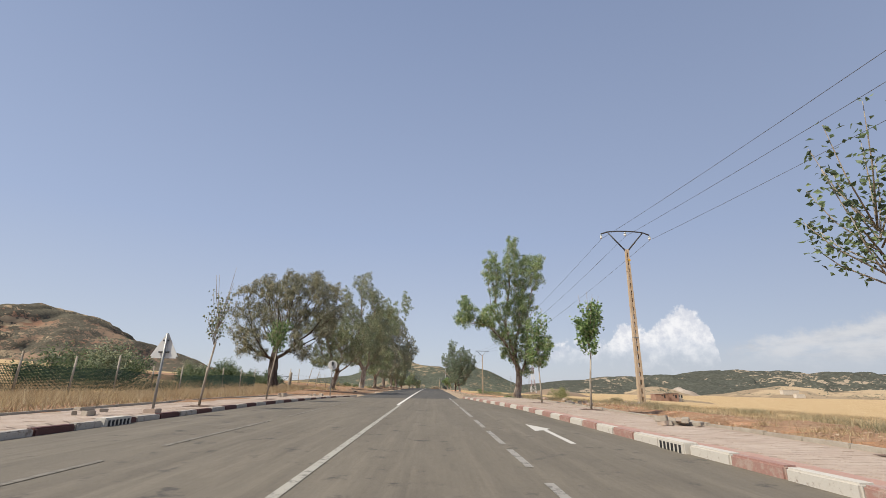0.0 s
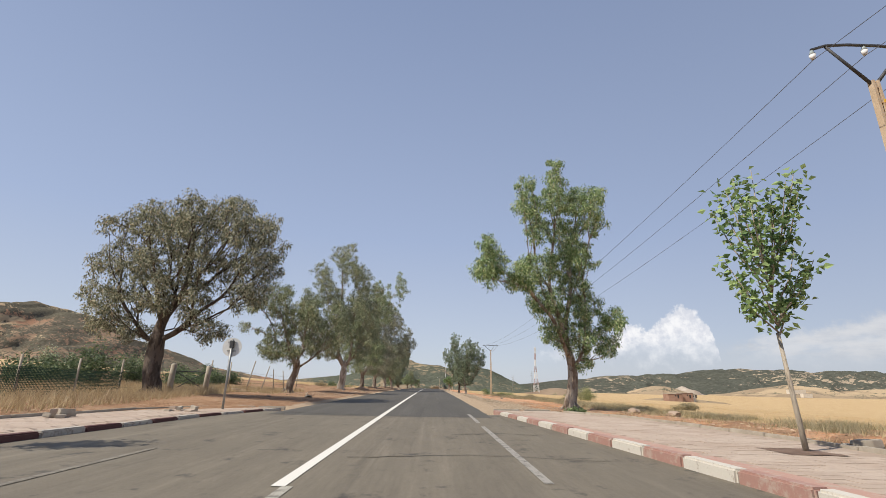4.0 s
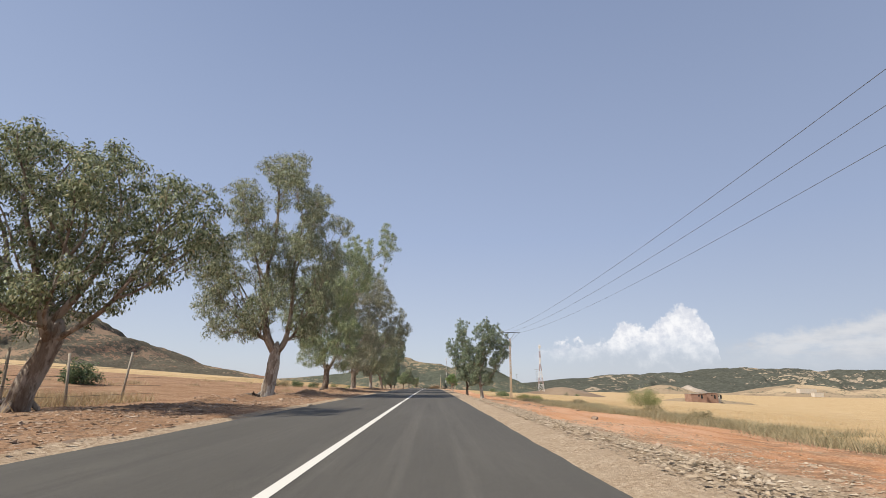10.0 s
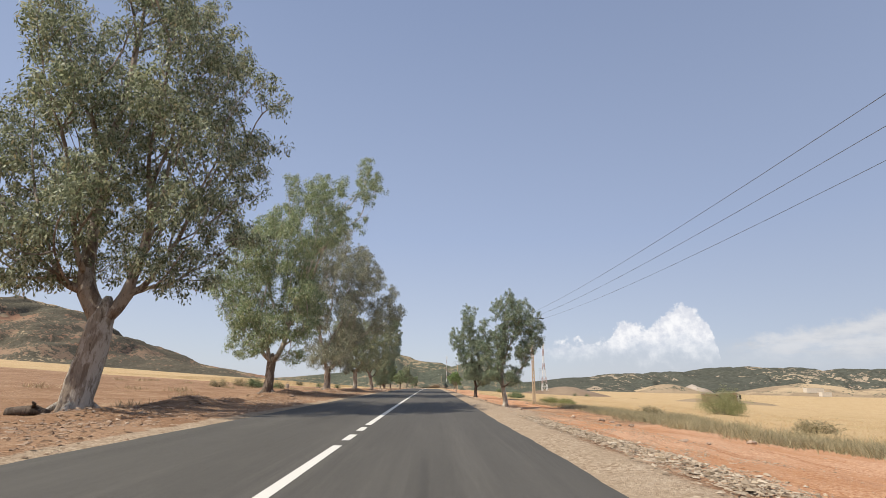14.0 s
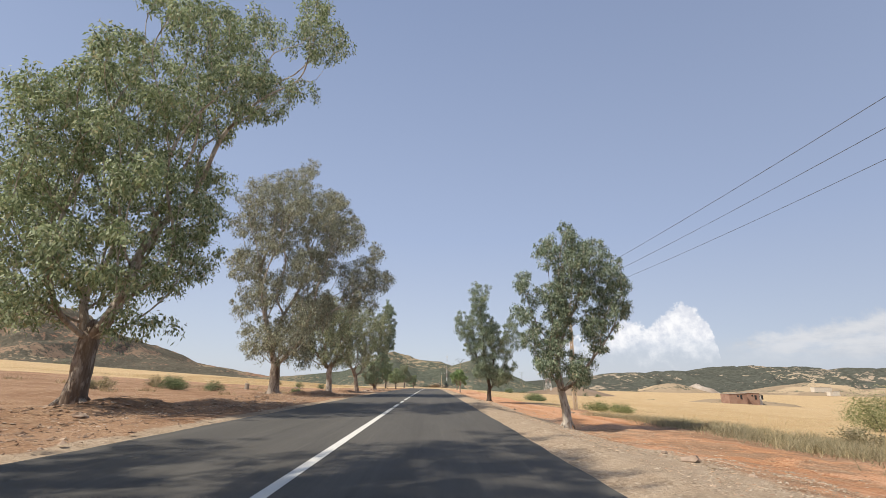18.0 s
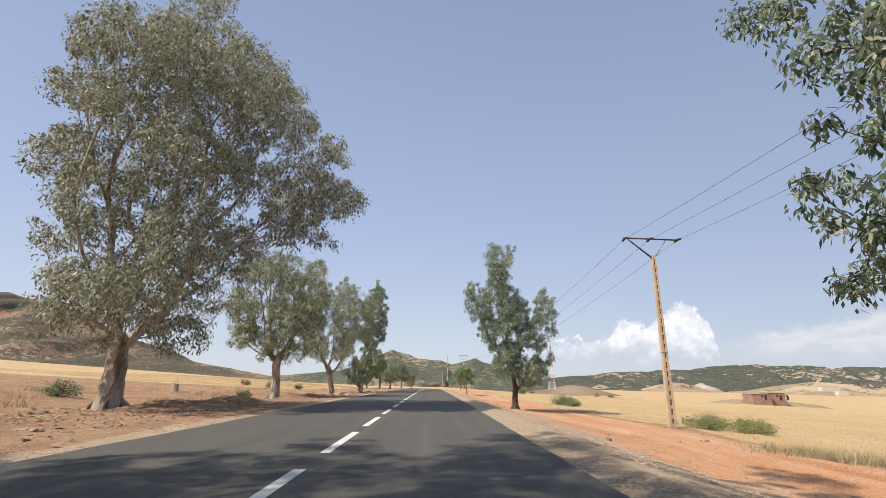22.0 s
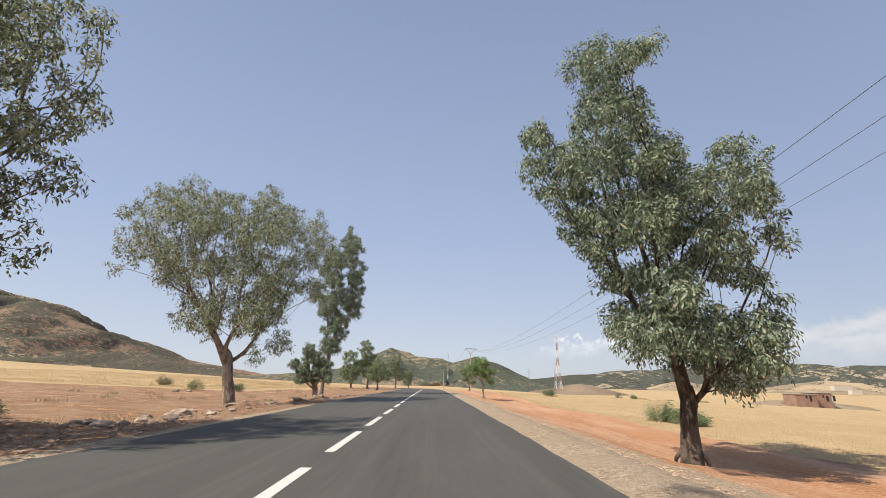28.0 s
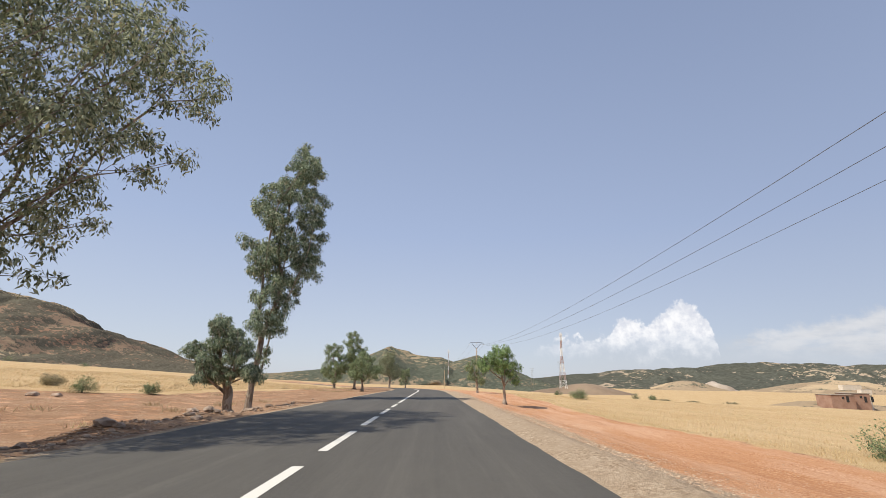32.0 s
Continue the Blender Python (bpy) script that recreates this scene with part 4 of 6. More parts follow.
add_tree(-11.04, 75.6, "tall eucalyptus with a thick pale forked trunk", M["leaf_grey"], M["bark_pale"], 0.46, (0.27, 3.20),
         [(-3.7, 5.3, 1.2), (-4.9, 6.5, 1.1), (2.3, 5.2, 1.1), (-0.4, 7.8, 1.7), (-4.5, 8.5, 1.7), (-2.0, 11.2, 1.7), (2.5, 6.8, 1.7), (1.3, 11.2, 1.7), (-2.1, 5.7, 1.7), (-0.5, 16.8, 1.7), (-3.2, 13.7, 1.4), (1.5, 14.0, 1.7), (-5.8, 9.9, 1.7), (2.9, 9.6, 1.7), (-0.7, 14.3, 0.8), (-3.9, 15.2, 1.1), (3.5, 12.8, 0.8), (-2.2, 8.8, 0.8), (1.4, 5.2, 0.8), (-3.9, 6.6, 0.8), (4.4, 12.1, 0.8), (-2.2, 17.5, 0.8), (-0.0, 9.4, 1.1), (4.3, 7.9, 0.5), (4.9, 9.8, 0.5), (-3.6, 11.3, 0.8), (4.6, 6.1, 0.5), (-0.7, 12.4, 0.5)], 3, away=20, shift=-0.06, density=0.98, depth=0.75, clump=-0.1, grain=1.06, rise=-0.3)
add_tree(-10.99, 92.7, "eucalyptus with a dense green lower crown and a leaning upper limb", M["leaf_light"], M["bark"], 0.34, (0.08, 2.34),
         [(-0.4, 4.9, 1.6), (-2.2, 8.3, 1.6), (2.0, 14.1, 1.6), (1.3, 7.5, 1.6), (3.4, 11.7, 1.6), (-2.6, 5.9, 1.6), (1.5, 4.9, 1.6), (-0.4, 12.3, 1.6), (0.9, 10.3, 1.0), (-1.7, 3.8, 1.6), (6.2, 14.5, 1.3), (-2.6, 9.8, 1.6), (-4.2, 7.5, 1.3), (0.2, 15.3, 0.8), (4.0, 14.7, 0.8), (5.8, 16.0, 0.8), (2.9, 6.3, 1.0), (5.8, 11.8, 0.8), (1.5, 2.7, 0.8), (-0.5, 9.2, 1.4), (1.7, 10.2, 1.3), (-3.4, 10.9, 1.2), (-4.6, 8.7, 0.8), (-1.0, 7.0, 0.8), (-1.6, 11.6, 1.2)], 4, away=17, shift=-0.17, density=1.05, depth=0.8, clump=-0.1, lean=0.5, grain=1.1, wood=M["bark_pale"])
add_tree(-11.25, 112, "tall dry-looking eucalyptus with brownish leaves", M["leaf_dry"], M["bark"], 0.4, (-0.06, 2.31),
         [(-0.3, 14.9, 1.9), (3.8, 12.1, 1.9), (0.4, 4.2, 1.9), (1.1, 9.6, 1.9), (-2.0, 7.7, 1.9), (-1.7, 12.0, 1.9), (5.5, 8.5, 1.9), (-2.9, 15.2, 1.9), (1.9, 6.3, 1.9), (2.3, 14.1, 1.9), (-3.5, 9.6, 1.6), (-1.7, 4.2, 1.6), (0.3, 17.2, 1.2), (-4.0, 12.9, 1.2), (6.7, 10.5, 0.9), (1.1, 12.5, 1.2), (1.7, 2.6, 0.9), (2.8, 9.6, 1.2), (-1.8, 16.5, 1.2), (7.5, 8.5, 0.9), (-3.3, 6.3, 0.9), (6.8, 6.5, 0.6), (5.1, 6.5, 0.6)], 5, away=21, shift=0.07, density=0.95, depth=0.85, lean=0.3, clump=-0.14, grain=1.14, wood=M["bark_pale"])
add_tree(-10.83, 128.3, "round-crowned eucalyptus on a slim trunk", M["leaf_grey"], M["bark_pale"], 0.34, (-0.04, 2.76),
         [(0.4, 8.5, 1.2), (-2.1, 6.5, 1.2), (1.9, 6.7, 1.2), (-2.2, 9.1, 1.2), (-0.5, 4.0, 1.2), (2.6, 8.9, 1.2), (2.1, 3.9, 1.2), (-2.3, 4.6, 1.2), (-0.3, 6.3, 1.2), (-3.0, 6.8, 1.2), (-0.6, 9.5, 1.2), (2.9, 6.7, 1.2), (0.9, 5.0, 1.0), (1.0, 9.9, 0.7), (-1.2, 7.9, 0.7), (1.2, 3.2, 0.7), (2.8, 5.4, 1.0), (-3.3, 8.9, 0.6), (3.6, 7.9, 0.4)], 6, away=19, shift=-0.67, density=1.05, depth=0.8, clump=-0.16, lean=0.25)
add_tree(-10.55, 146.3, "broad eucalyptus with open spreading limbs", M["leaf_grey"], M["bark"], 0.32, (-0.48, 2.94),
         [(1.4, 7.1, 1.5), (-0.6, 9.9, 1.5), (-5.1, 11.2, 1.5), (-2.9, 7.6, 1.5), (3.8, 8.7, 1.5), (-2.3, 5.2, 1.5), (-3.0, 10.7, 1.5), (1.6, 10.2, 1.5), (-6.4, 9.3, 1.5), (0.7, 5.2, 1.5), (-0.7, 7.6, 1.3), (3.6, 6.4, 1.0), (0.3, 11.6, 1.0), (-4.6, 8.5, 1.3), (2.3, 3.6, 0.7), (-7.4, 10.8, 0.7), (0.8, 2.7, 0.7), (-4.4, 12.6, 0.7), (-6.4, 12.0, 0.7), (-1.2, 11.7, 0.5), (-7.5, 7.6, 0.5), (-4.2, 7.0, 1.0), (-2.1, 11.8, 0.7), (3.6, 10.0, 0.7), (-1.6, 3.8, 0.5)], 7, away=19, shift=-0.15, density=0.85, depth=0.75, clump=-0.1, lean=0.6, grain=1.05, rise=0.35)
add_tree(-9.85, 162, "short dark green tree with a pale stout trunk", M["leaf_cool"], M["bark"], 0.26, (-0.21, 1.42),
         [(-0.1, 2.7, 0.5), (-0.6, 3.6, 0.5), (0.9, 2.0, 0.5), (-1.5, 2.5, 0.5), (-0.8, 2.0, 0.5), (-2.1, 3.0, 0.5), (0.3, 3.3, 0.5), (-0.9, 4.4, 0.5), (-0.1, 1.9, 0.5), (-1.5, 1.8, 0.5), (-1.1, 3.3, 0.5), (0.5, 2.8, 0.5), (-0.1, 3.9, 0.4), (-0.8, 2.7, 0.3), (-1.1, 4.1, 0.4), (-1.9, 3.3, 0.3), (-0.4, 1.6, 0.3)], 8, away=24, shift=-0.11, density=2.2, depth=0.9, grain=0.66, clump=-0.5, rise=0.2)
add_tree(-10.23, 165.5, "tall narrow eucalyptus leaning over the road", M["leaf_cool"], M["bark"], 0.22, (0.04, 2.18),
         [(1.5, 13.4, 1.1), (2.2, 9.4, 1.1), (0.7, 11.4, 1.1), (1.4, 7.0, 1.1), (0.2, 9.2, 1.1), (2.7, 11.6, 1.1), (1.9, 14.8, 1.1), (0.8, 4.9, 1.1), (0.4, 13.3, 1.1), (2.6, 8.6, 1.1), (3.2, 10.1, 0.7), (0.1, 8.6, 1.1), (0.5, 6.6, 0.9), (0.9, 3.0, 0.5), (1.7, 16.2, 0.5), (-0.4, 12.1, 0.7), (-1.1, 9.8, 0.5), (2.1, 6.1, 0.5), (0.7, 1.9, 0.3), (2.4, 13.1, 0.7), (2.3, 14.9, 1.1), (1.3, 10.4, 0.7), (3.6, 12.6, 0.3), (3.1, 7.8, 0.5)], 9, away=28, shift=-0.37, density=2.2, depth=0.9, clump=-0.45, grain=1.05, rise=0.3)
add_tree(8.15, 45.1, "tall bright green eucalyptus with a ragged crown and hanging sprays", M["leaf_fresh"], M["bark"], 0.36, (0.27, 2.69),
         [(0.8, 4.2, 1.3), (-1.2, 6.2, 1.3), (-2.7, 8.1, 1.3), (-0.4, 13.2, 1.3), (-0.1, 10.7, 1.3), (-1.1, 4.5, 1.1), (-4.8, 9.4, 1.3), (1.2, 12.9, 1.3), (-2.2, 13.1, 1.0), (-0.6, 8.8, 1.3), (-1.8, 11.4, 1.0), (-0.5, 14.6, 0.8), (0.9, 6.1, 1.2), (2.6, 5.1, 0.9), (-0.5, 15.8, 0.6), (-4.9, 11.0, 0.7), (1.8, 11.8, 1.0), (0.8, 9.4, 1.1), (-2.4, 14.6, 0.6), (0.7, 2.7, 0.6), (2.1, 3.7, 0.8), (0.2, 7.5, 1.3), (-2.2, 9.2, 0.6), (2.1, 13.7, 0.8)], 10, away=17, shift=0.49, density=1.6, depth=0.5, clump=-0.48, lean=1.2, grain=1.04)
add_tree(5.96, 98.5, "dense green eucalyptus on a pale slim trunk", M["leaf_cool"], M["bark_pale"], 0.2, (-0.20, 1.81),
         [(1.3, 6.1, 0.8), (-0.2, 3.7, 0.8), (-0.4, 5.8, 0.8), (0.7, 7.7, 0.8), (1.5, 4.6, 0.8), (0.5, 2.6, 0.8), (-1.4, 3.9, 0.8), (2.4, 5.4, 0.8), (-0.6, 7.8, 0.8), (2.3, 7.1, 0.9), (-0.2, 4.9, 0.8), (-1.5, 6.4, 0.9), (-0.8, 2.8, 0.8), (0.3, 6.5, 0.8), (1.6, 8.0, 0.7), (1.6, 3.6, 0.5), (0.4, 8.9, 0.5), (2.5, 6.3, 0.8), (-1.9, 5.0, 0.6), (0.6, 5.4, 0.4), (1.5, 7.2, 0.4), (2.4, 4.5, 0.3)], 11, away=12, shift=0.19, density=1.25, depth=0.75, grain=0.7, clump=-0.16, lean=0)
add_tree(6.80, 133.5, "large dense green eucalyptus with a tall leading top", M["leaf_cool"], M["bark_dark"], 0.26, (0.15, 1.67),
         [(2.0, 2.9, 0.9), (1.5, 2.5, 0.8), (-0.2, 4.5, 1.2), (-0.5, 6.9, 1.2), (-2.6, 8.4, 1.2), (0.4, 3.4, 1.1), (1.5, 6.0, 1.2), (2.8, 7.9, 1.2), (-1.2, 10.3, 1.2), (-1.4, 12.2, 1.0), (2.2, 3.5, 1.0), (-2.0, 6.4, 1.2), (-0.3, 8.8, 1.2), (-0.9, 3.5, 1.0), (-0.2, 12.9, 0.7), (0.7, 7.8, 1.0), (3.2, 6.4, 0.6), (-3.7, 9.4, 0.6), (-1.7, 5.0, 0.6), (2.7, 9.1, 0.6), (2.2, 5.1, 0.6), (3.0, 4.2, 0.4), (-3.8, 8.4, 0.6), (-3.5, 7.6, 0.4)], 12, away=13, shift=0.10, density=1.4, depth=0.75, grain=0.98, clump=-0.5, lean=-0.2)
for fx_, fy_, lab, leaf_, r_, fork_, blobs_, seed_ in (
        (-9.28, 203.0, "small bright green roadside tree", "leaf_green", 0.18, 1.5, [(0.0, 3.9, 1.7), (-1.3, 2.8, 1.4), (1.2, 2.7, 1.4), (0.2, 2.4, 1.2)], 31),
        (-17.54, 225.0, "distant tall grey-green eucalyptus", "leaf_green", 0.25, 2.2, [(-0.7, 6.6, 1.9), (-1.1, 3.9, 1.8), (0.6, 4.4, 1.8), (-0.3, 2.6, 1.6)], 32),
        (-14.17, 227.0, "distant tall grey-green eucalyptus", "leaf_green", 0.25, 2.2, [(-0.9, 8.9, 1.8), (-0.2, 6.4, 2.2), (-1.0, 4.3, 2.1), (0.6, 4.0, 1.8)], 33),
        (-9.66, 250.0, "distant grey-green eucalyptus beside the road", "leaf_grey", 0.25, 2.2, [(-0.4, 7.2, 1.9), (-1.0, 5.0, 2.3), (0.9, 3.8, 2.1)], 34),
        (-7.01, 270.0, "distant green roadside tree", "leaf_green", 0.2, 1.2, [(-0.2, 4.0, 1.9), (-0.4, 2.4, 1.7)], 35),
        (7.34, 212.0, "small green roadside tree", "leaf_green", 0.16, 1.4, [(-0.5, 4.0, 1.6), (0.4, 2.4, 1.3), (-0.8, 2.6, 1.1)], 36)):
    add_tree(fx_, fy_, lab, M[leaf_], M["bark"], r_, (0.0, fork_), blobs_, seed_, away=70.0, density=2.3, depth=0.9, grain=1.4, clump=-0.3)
add_tree(6.13, 177.0, "small green roadside tree with a pale trunk", M["leaf_bright"], M["bark"], 0.14, (0.0, 1.7),
         [(-0.6, 3.8, 1.0), (-1.3, 3.1, 0.8), (0.5, 2.9, 0.9), (0.2, 4.2, 0.7), (0.8, 2.2, 0.6), (-0.2, 3.0, 0.8)], 18, away=45.0, density=2.2, depth=0.9, grain=0.9, clump=-0.3)

# ---- saplings ----
def sapling(x, y, z, label, height, low, width, leaf, seed, count, bare, lean=0.0, leafsize=0.16):
    rng = np.random.default_rng(seed)
    t = base("sapling", x, y, z, label, "sapling", "young street trees")
    top = Vector((lean, 0, low + 0.3))
    v, f = tube([(0, 0, -0.1), (lean * 0.3, 0.02, low * 0.5), top], [0.045, 0.038, 0.028], 8)
    mesh_object("trunk", v, f, M["bark_young"], t, smooth=True)
    tips = []
    for i in range(22):
        a = i * 2.4 + rng.uniform(-0.3, 0.3)
        k = rng.uniform(0.25, 1.0)
        r = width * (0.55 + 0.45 * math.sin(k * 2.6)) * rng.uniform(0.7, 1.0)
        e = Vector((lean + math.cos(a) * r, math.sin(a) * r, low + (height - low) * k))
        b = Vector((lean * (0.6 + 0.4 * k), 0, low * 0.9 + (e.z - low) * 0.45))
        mid = b.lerp(e, 0.5) + Vector((math.cos(a), math.sin(a), 0)) * r * 0.12
        tv, tf = tube([b, mid, e], [0.016, 0.011, 0.005], 5)
        mesh_object("branch", tv, tf, M["bark_young"], t, smooth=True)
        lo_k = 0.25
        for s in np.linspace(lo_k, 1.0, 9):
            p = b.lerp(mid, s * 2) if s < 0.5 else mid.lerp(e, s * 2 - 1)
            if p.z < low + (height - low) * (1 - bare):
                tips.append(np.array(p))
    tips = np.array(tips)
    per = max(2, int(count / len(tips)))
    lv, lq = leaf_cloud(rng, tips, 0.085, per, (leafsize, leafsize * 0.75), 0.35)
    tri_object("crown", lv, lq, leaf, t, quads=True)
    return t


LIFT_L, LIFT_R = 0.12, 0.12
sapling(-8.06, 17.0, float(crown_z(17)) + LIFT_L, "thin young tree with yellowing leaves and bare top twigs", 5.0, 1.9, 0.46, M["leaf_grey"], 11, 480, 0.32, 0.25, 0.1)
sapling(-8.15, 24.0, float(crown_z(24)) + LIFT_L, "thin young tree with green leaves below bare top twigs", 4.85, 2.05, 0.58, M["leaf_bright"], 12, 620, 0.38, 0.25, 0.12)
sapling(6.29, 18.8, float(crown_z(18.8)) + LIFT_R, "young tree with a dense green crown in the pavement", 4.65, 1.95, 0.58, M["leaf_bright"], 13, 1700, 0.14, 0.15, 0.13)
sapling(5.74, 24.7, float(crown_z(24.7)) + LIFT_R, "young tree with a light green crown in the pavement", 4.95, 1.5, 0.78, M["leaf_bright"], 14, 1250, 0.05, -0.1, 0.125)
sapling(7.0, 6.9, float(crown_z(6.9)) + LIFT_R, "young tree with sparse grey-green leaves in the pavement", 5.4, 2.3, 1.1, M["leaf_deep"], 15, 900, 0.0, 0.2, 0.11)


# ---- power line ----
def power_pole(x, y, height, z, twin, label):
    t = base("power_pole", x, y, z, label, "power pole", "power line poles")
    w0, w1, d0, d1 = 0.40, 0.21, 0.26, 0.16

    def leg(side):
        bm = bmesh.new()
        vs = []
        for zz, w, d in ((-0.4, w0, d0), (height, w1, d1)):
            a, b = (-w / 2, -w / 2 + w * 0.36) if side < 0 else (w / 2 - w * 0.3, w / 2)
            vs += [bm.verts.new(p) for p in ((a, -d / 2, zz), (b, -d / 2, zz), (b, d / 2, zz), (a, d / 2, zz))]
        for q in ((0, 1, 5, 4), (1, 2, 6, 5), (2, 3, 7, 6), (3, 0, 4, 7), (4, 5, 6, 7), (3, 2, 1, 0)):
            bm.faces.new([vs[i] for i in q])
        return bm

    part("flange", leg(-1), M["pole"], t)
    part("flange", leg(1), M["pole"], t)
    n = int(height / 0.46)
    for i in range(n):
        zz = 0.05 + i * (height - 0.2) / (n - 1)
        w = w0 + (w1 - w0) * zz / height
        d = d0 + (d1 - d0) * zz / height
        part("rung", box_bm(0.02 * w, 0, zz, w * 0.36, d * 0.8, 0.2 if i % 4 else 0.3), M["pole"], t)
    part("collar", box_bm(0, 0, height * 0.41, 0.32, 0.25, 0.05, 0.01), M["steel"], t)
    part("marker", box_bm(0.05, -0.16, height - 0.75, 0.14, 0.02, 0.1), M["orange_tag"], t, "small yellow plate")
    arm = 1.6
    if twin:
        top = height + 1.25
        for s in (-1, 1):
            rod("brace", (s * 0.06, 0, height - 0.1), (s * arm * 0.72, 0, top - 0.1), 0.05, 0.04, M["dark_steel"], t, 6)
        pts = [(-arm, 0, top - 0.22), (-arm * 0.72, 0, top - 0.06), (-arm * 0.3, 0, top), (arm * 0.3, 0, top), (arm * 0.72, 0, top - 0.06), (arm, 0, top - 0.22)]
        vv, ff = tube(pts, [0.045] * 6, 6)
        mesh_object("crossarm", vv, ff, M["dark_steel"], t)
        hang = [(-arm, top - 0.25), (0, top - 0.03), (arm, top - 0.25)]
        for hx, hz in hang:
            ins = rod("insulator", (hx, 0, hz), (hx, 0, hz - 0.16), 0.03, 0.09, M["glass"], t, 8)
            rod("insulator_disc", (hx, 0, hz - 0.16), (hx, 0, hz - 0.3), 0.09, 0.05, M["white"], ins, 8)
        return [(x + hx, y, z + hz - 0.32) for hx, hz in hang]
    top = height + 1.0
    rod("crossarm", (-arm * 1.05, 0, top + 0.06), (arm * 1.05, 0, top), 0.05, 0.05, M["dark_steel"], t, 6)
    rod("brace", (-0.08, 0, height - 0.15), (-arm * 0.9, 0, top), 0.05, 0.045, M["dark_steel"], t, 6)
    rod("brace", (0.08, 0, height - 0.15), (arm * 0.55, 0, top), 0.03, 0.03, M["steel"], t, 6)
    res = []
    for hx in (-arm, -0.1, arm):
        for s in (-1, 1):
            ins = rod("insulator", (hx, s * 0.08, top + 0.02), (hx, s * 0.34, top - 0.02), 0.075, 0.065, M["dark_steel"], t, 8)
        res.append((x + hx, y, z + top))
    return res


Z1, Z2 = on_ground(12.52, 28.2), on_ground(13.1, 120.8)
P0 = power_pole(13.3, -66.0, 9.6, on_ground(13.3, -66.0), True, "concrete power pole with a steel crossarm")
P1 = power_pole(12.52, 28.2, 9.6, Z1, True, "tan concrete ladder-type power pole with an arched steel crossarm")
P2 = power_pole(13.1, 120.8, 9.6, Z2, False, "tan concrete ladder-type power pole with a straight steel crossarm")
P3 = power_pole(9.9, 240.0, 9.0, on_ground(9.9, 240), True, "distant concrete power pole with a V-braced crossarm")
P4 = power_pole(6.0, 350.0, 9.0, on_ground(6.0, 350), True, "distant concrete power pole beside the road")
for A, B, sag in ((P0, P1, 1.6), (P1, P2, 1.7), (P2, P3, 2.9), (P3, P4, 1.8)):
    for p, q in zip(A, B):
        p, q = Vector(p), Vector(q)
        pts = [p.lerp(q, k / 24) - Vector((0, 0, sag * 4 * (k / 24) * (1 - k / 24))) for k in range(25)]
        vv, ff = tube(pts, [0.0095] * 25, 5)
        tagged(mesh_object("power_line", vv, ff, M["wire"]), "thin dark overhead power line between poles", "cable", "overhead power lines")

# ---- road signs, seen from behind ----
t = base("road_sign", -7.68, 13.6, float(crown_z(13.6)) + LIFT_L, "triangular warning sign seen from behind on a leaning steel post", "road sign", "road signs")
rod("post", (0, 0, -0.1), (0.02, 0, 2.15), 0.035, 0.035, M["steel"], t)
bm = bmesh.new()
tri = [bm.verts.new(p) for p in ((-0.42, 0.05, 1.45), (0.42, 0.05, 1.45), (0.0, 0.05, 2.2))]
bm.faces.new(tri)
bmesh.ops.bevel(bm, geom=list(bm.verts), offset=0.06, segments=3, affect="VERTICES")
ex = bmesh.ops.extrude_face_region(bm, geom=list(bm.faces))
bmesh.ops.translate(bm, verts=[g for g in ex["geom"] if isinstance(g, bmesh.types.BMVert)], vec=(0, 0.012, 0))
part("panel", bm, M["sign_back"], t, "plain grey back of a triangular panel")
for zz in (1.62, 1.95):
    part("bracket", box_bm(0, 0.02, zz, 0.3 if zz < 1.8 else 0.16, 0.03, 0.04), M["dark_steel"], t)
part("footing", box_bm(0.0, 0, 0.02, 0.35, 0.3, 0.14, 0.02), M["paver"], t, "loose broken concrete footing")

t = base("road_sign", -7.12, 34.0, float(crown_z(34.0)) + 0.04, "round road sign seen from behind on a steel post", "road sign", "road signs", rz=4)
rod("post", (0, 0, -0.1), (0.0, 0, 2.35), 0.04, 0.04, M["steel"], t)
v, f = tube([(0, 0.05, 2.08), (0, 0.065, 2.08)], [0.33, 0.33], 28)
mesh_object("panel", v, f, M["sign_back"], t, "plain white back of a round panel")
part("clamp", box_bm(0, 0.0, 2.18, 0.13, 0.09, 0.26, 0.01), M["dark_steel"], t, "dark clamp plate")
for zz in (1.95, 2.25):
    part("bracket", box_bm(0, 0.03, zz, 0.3, 0.03, 0.04), M["steel"], t)

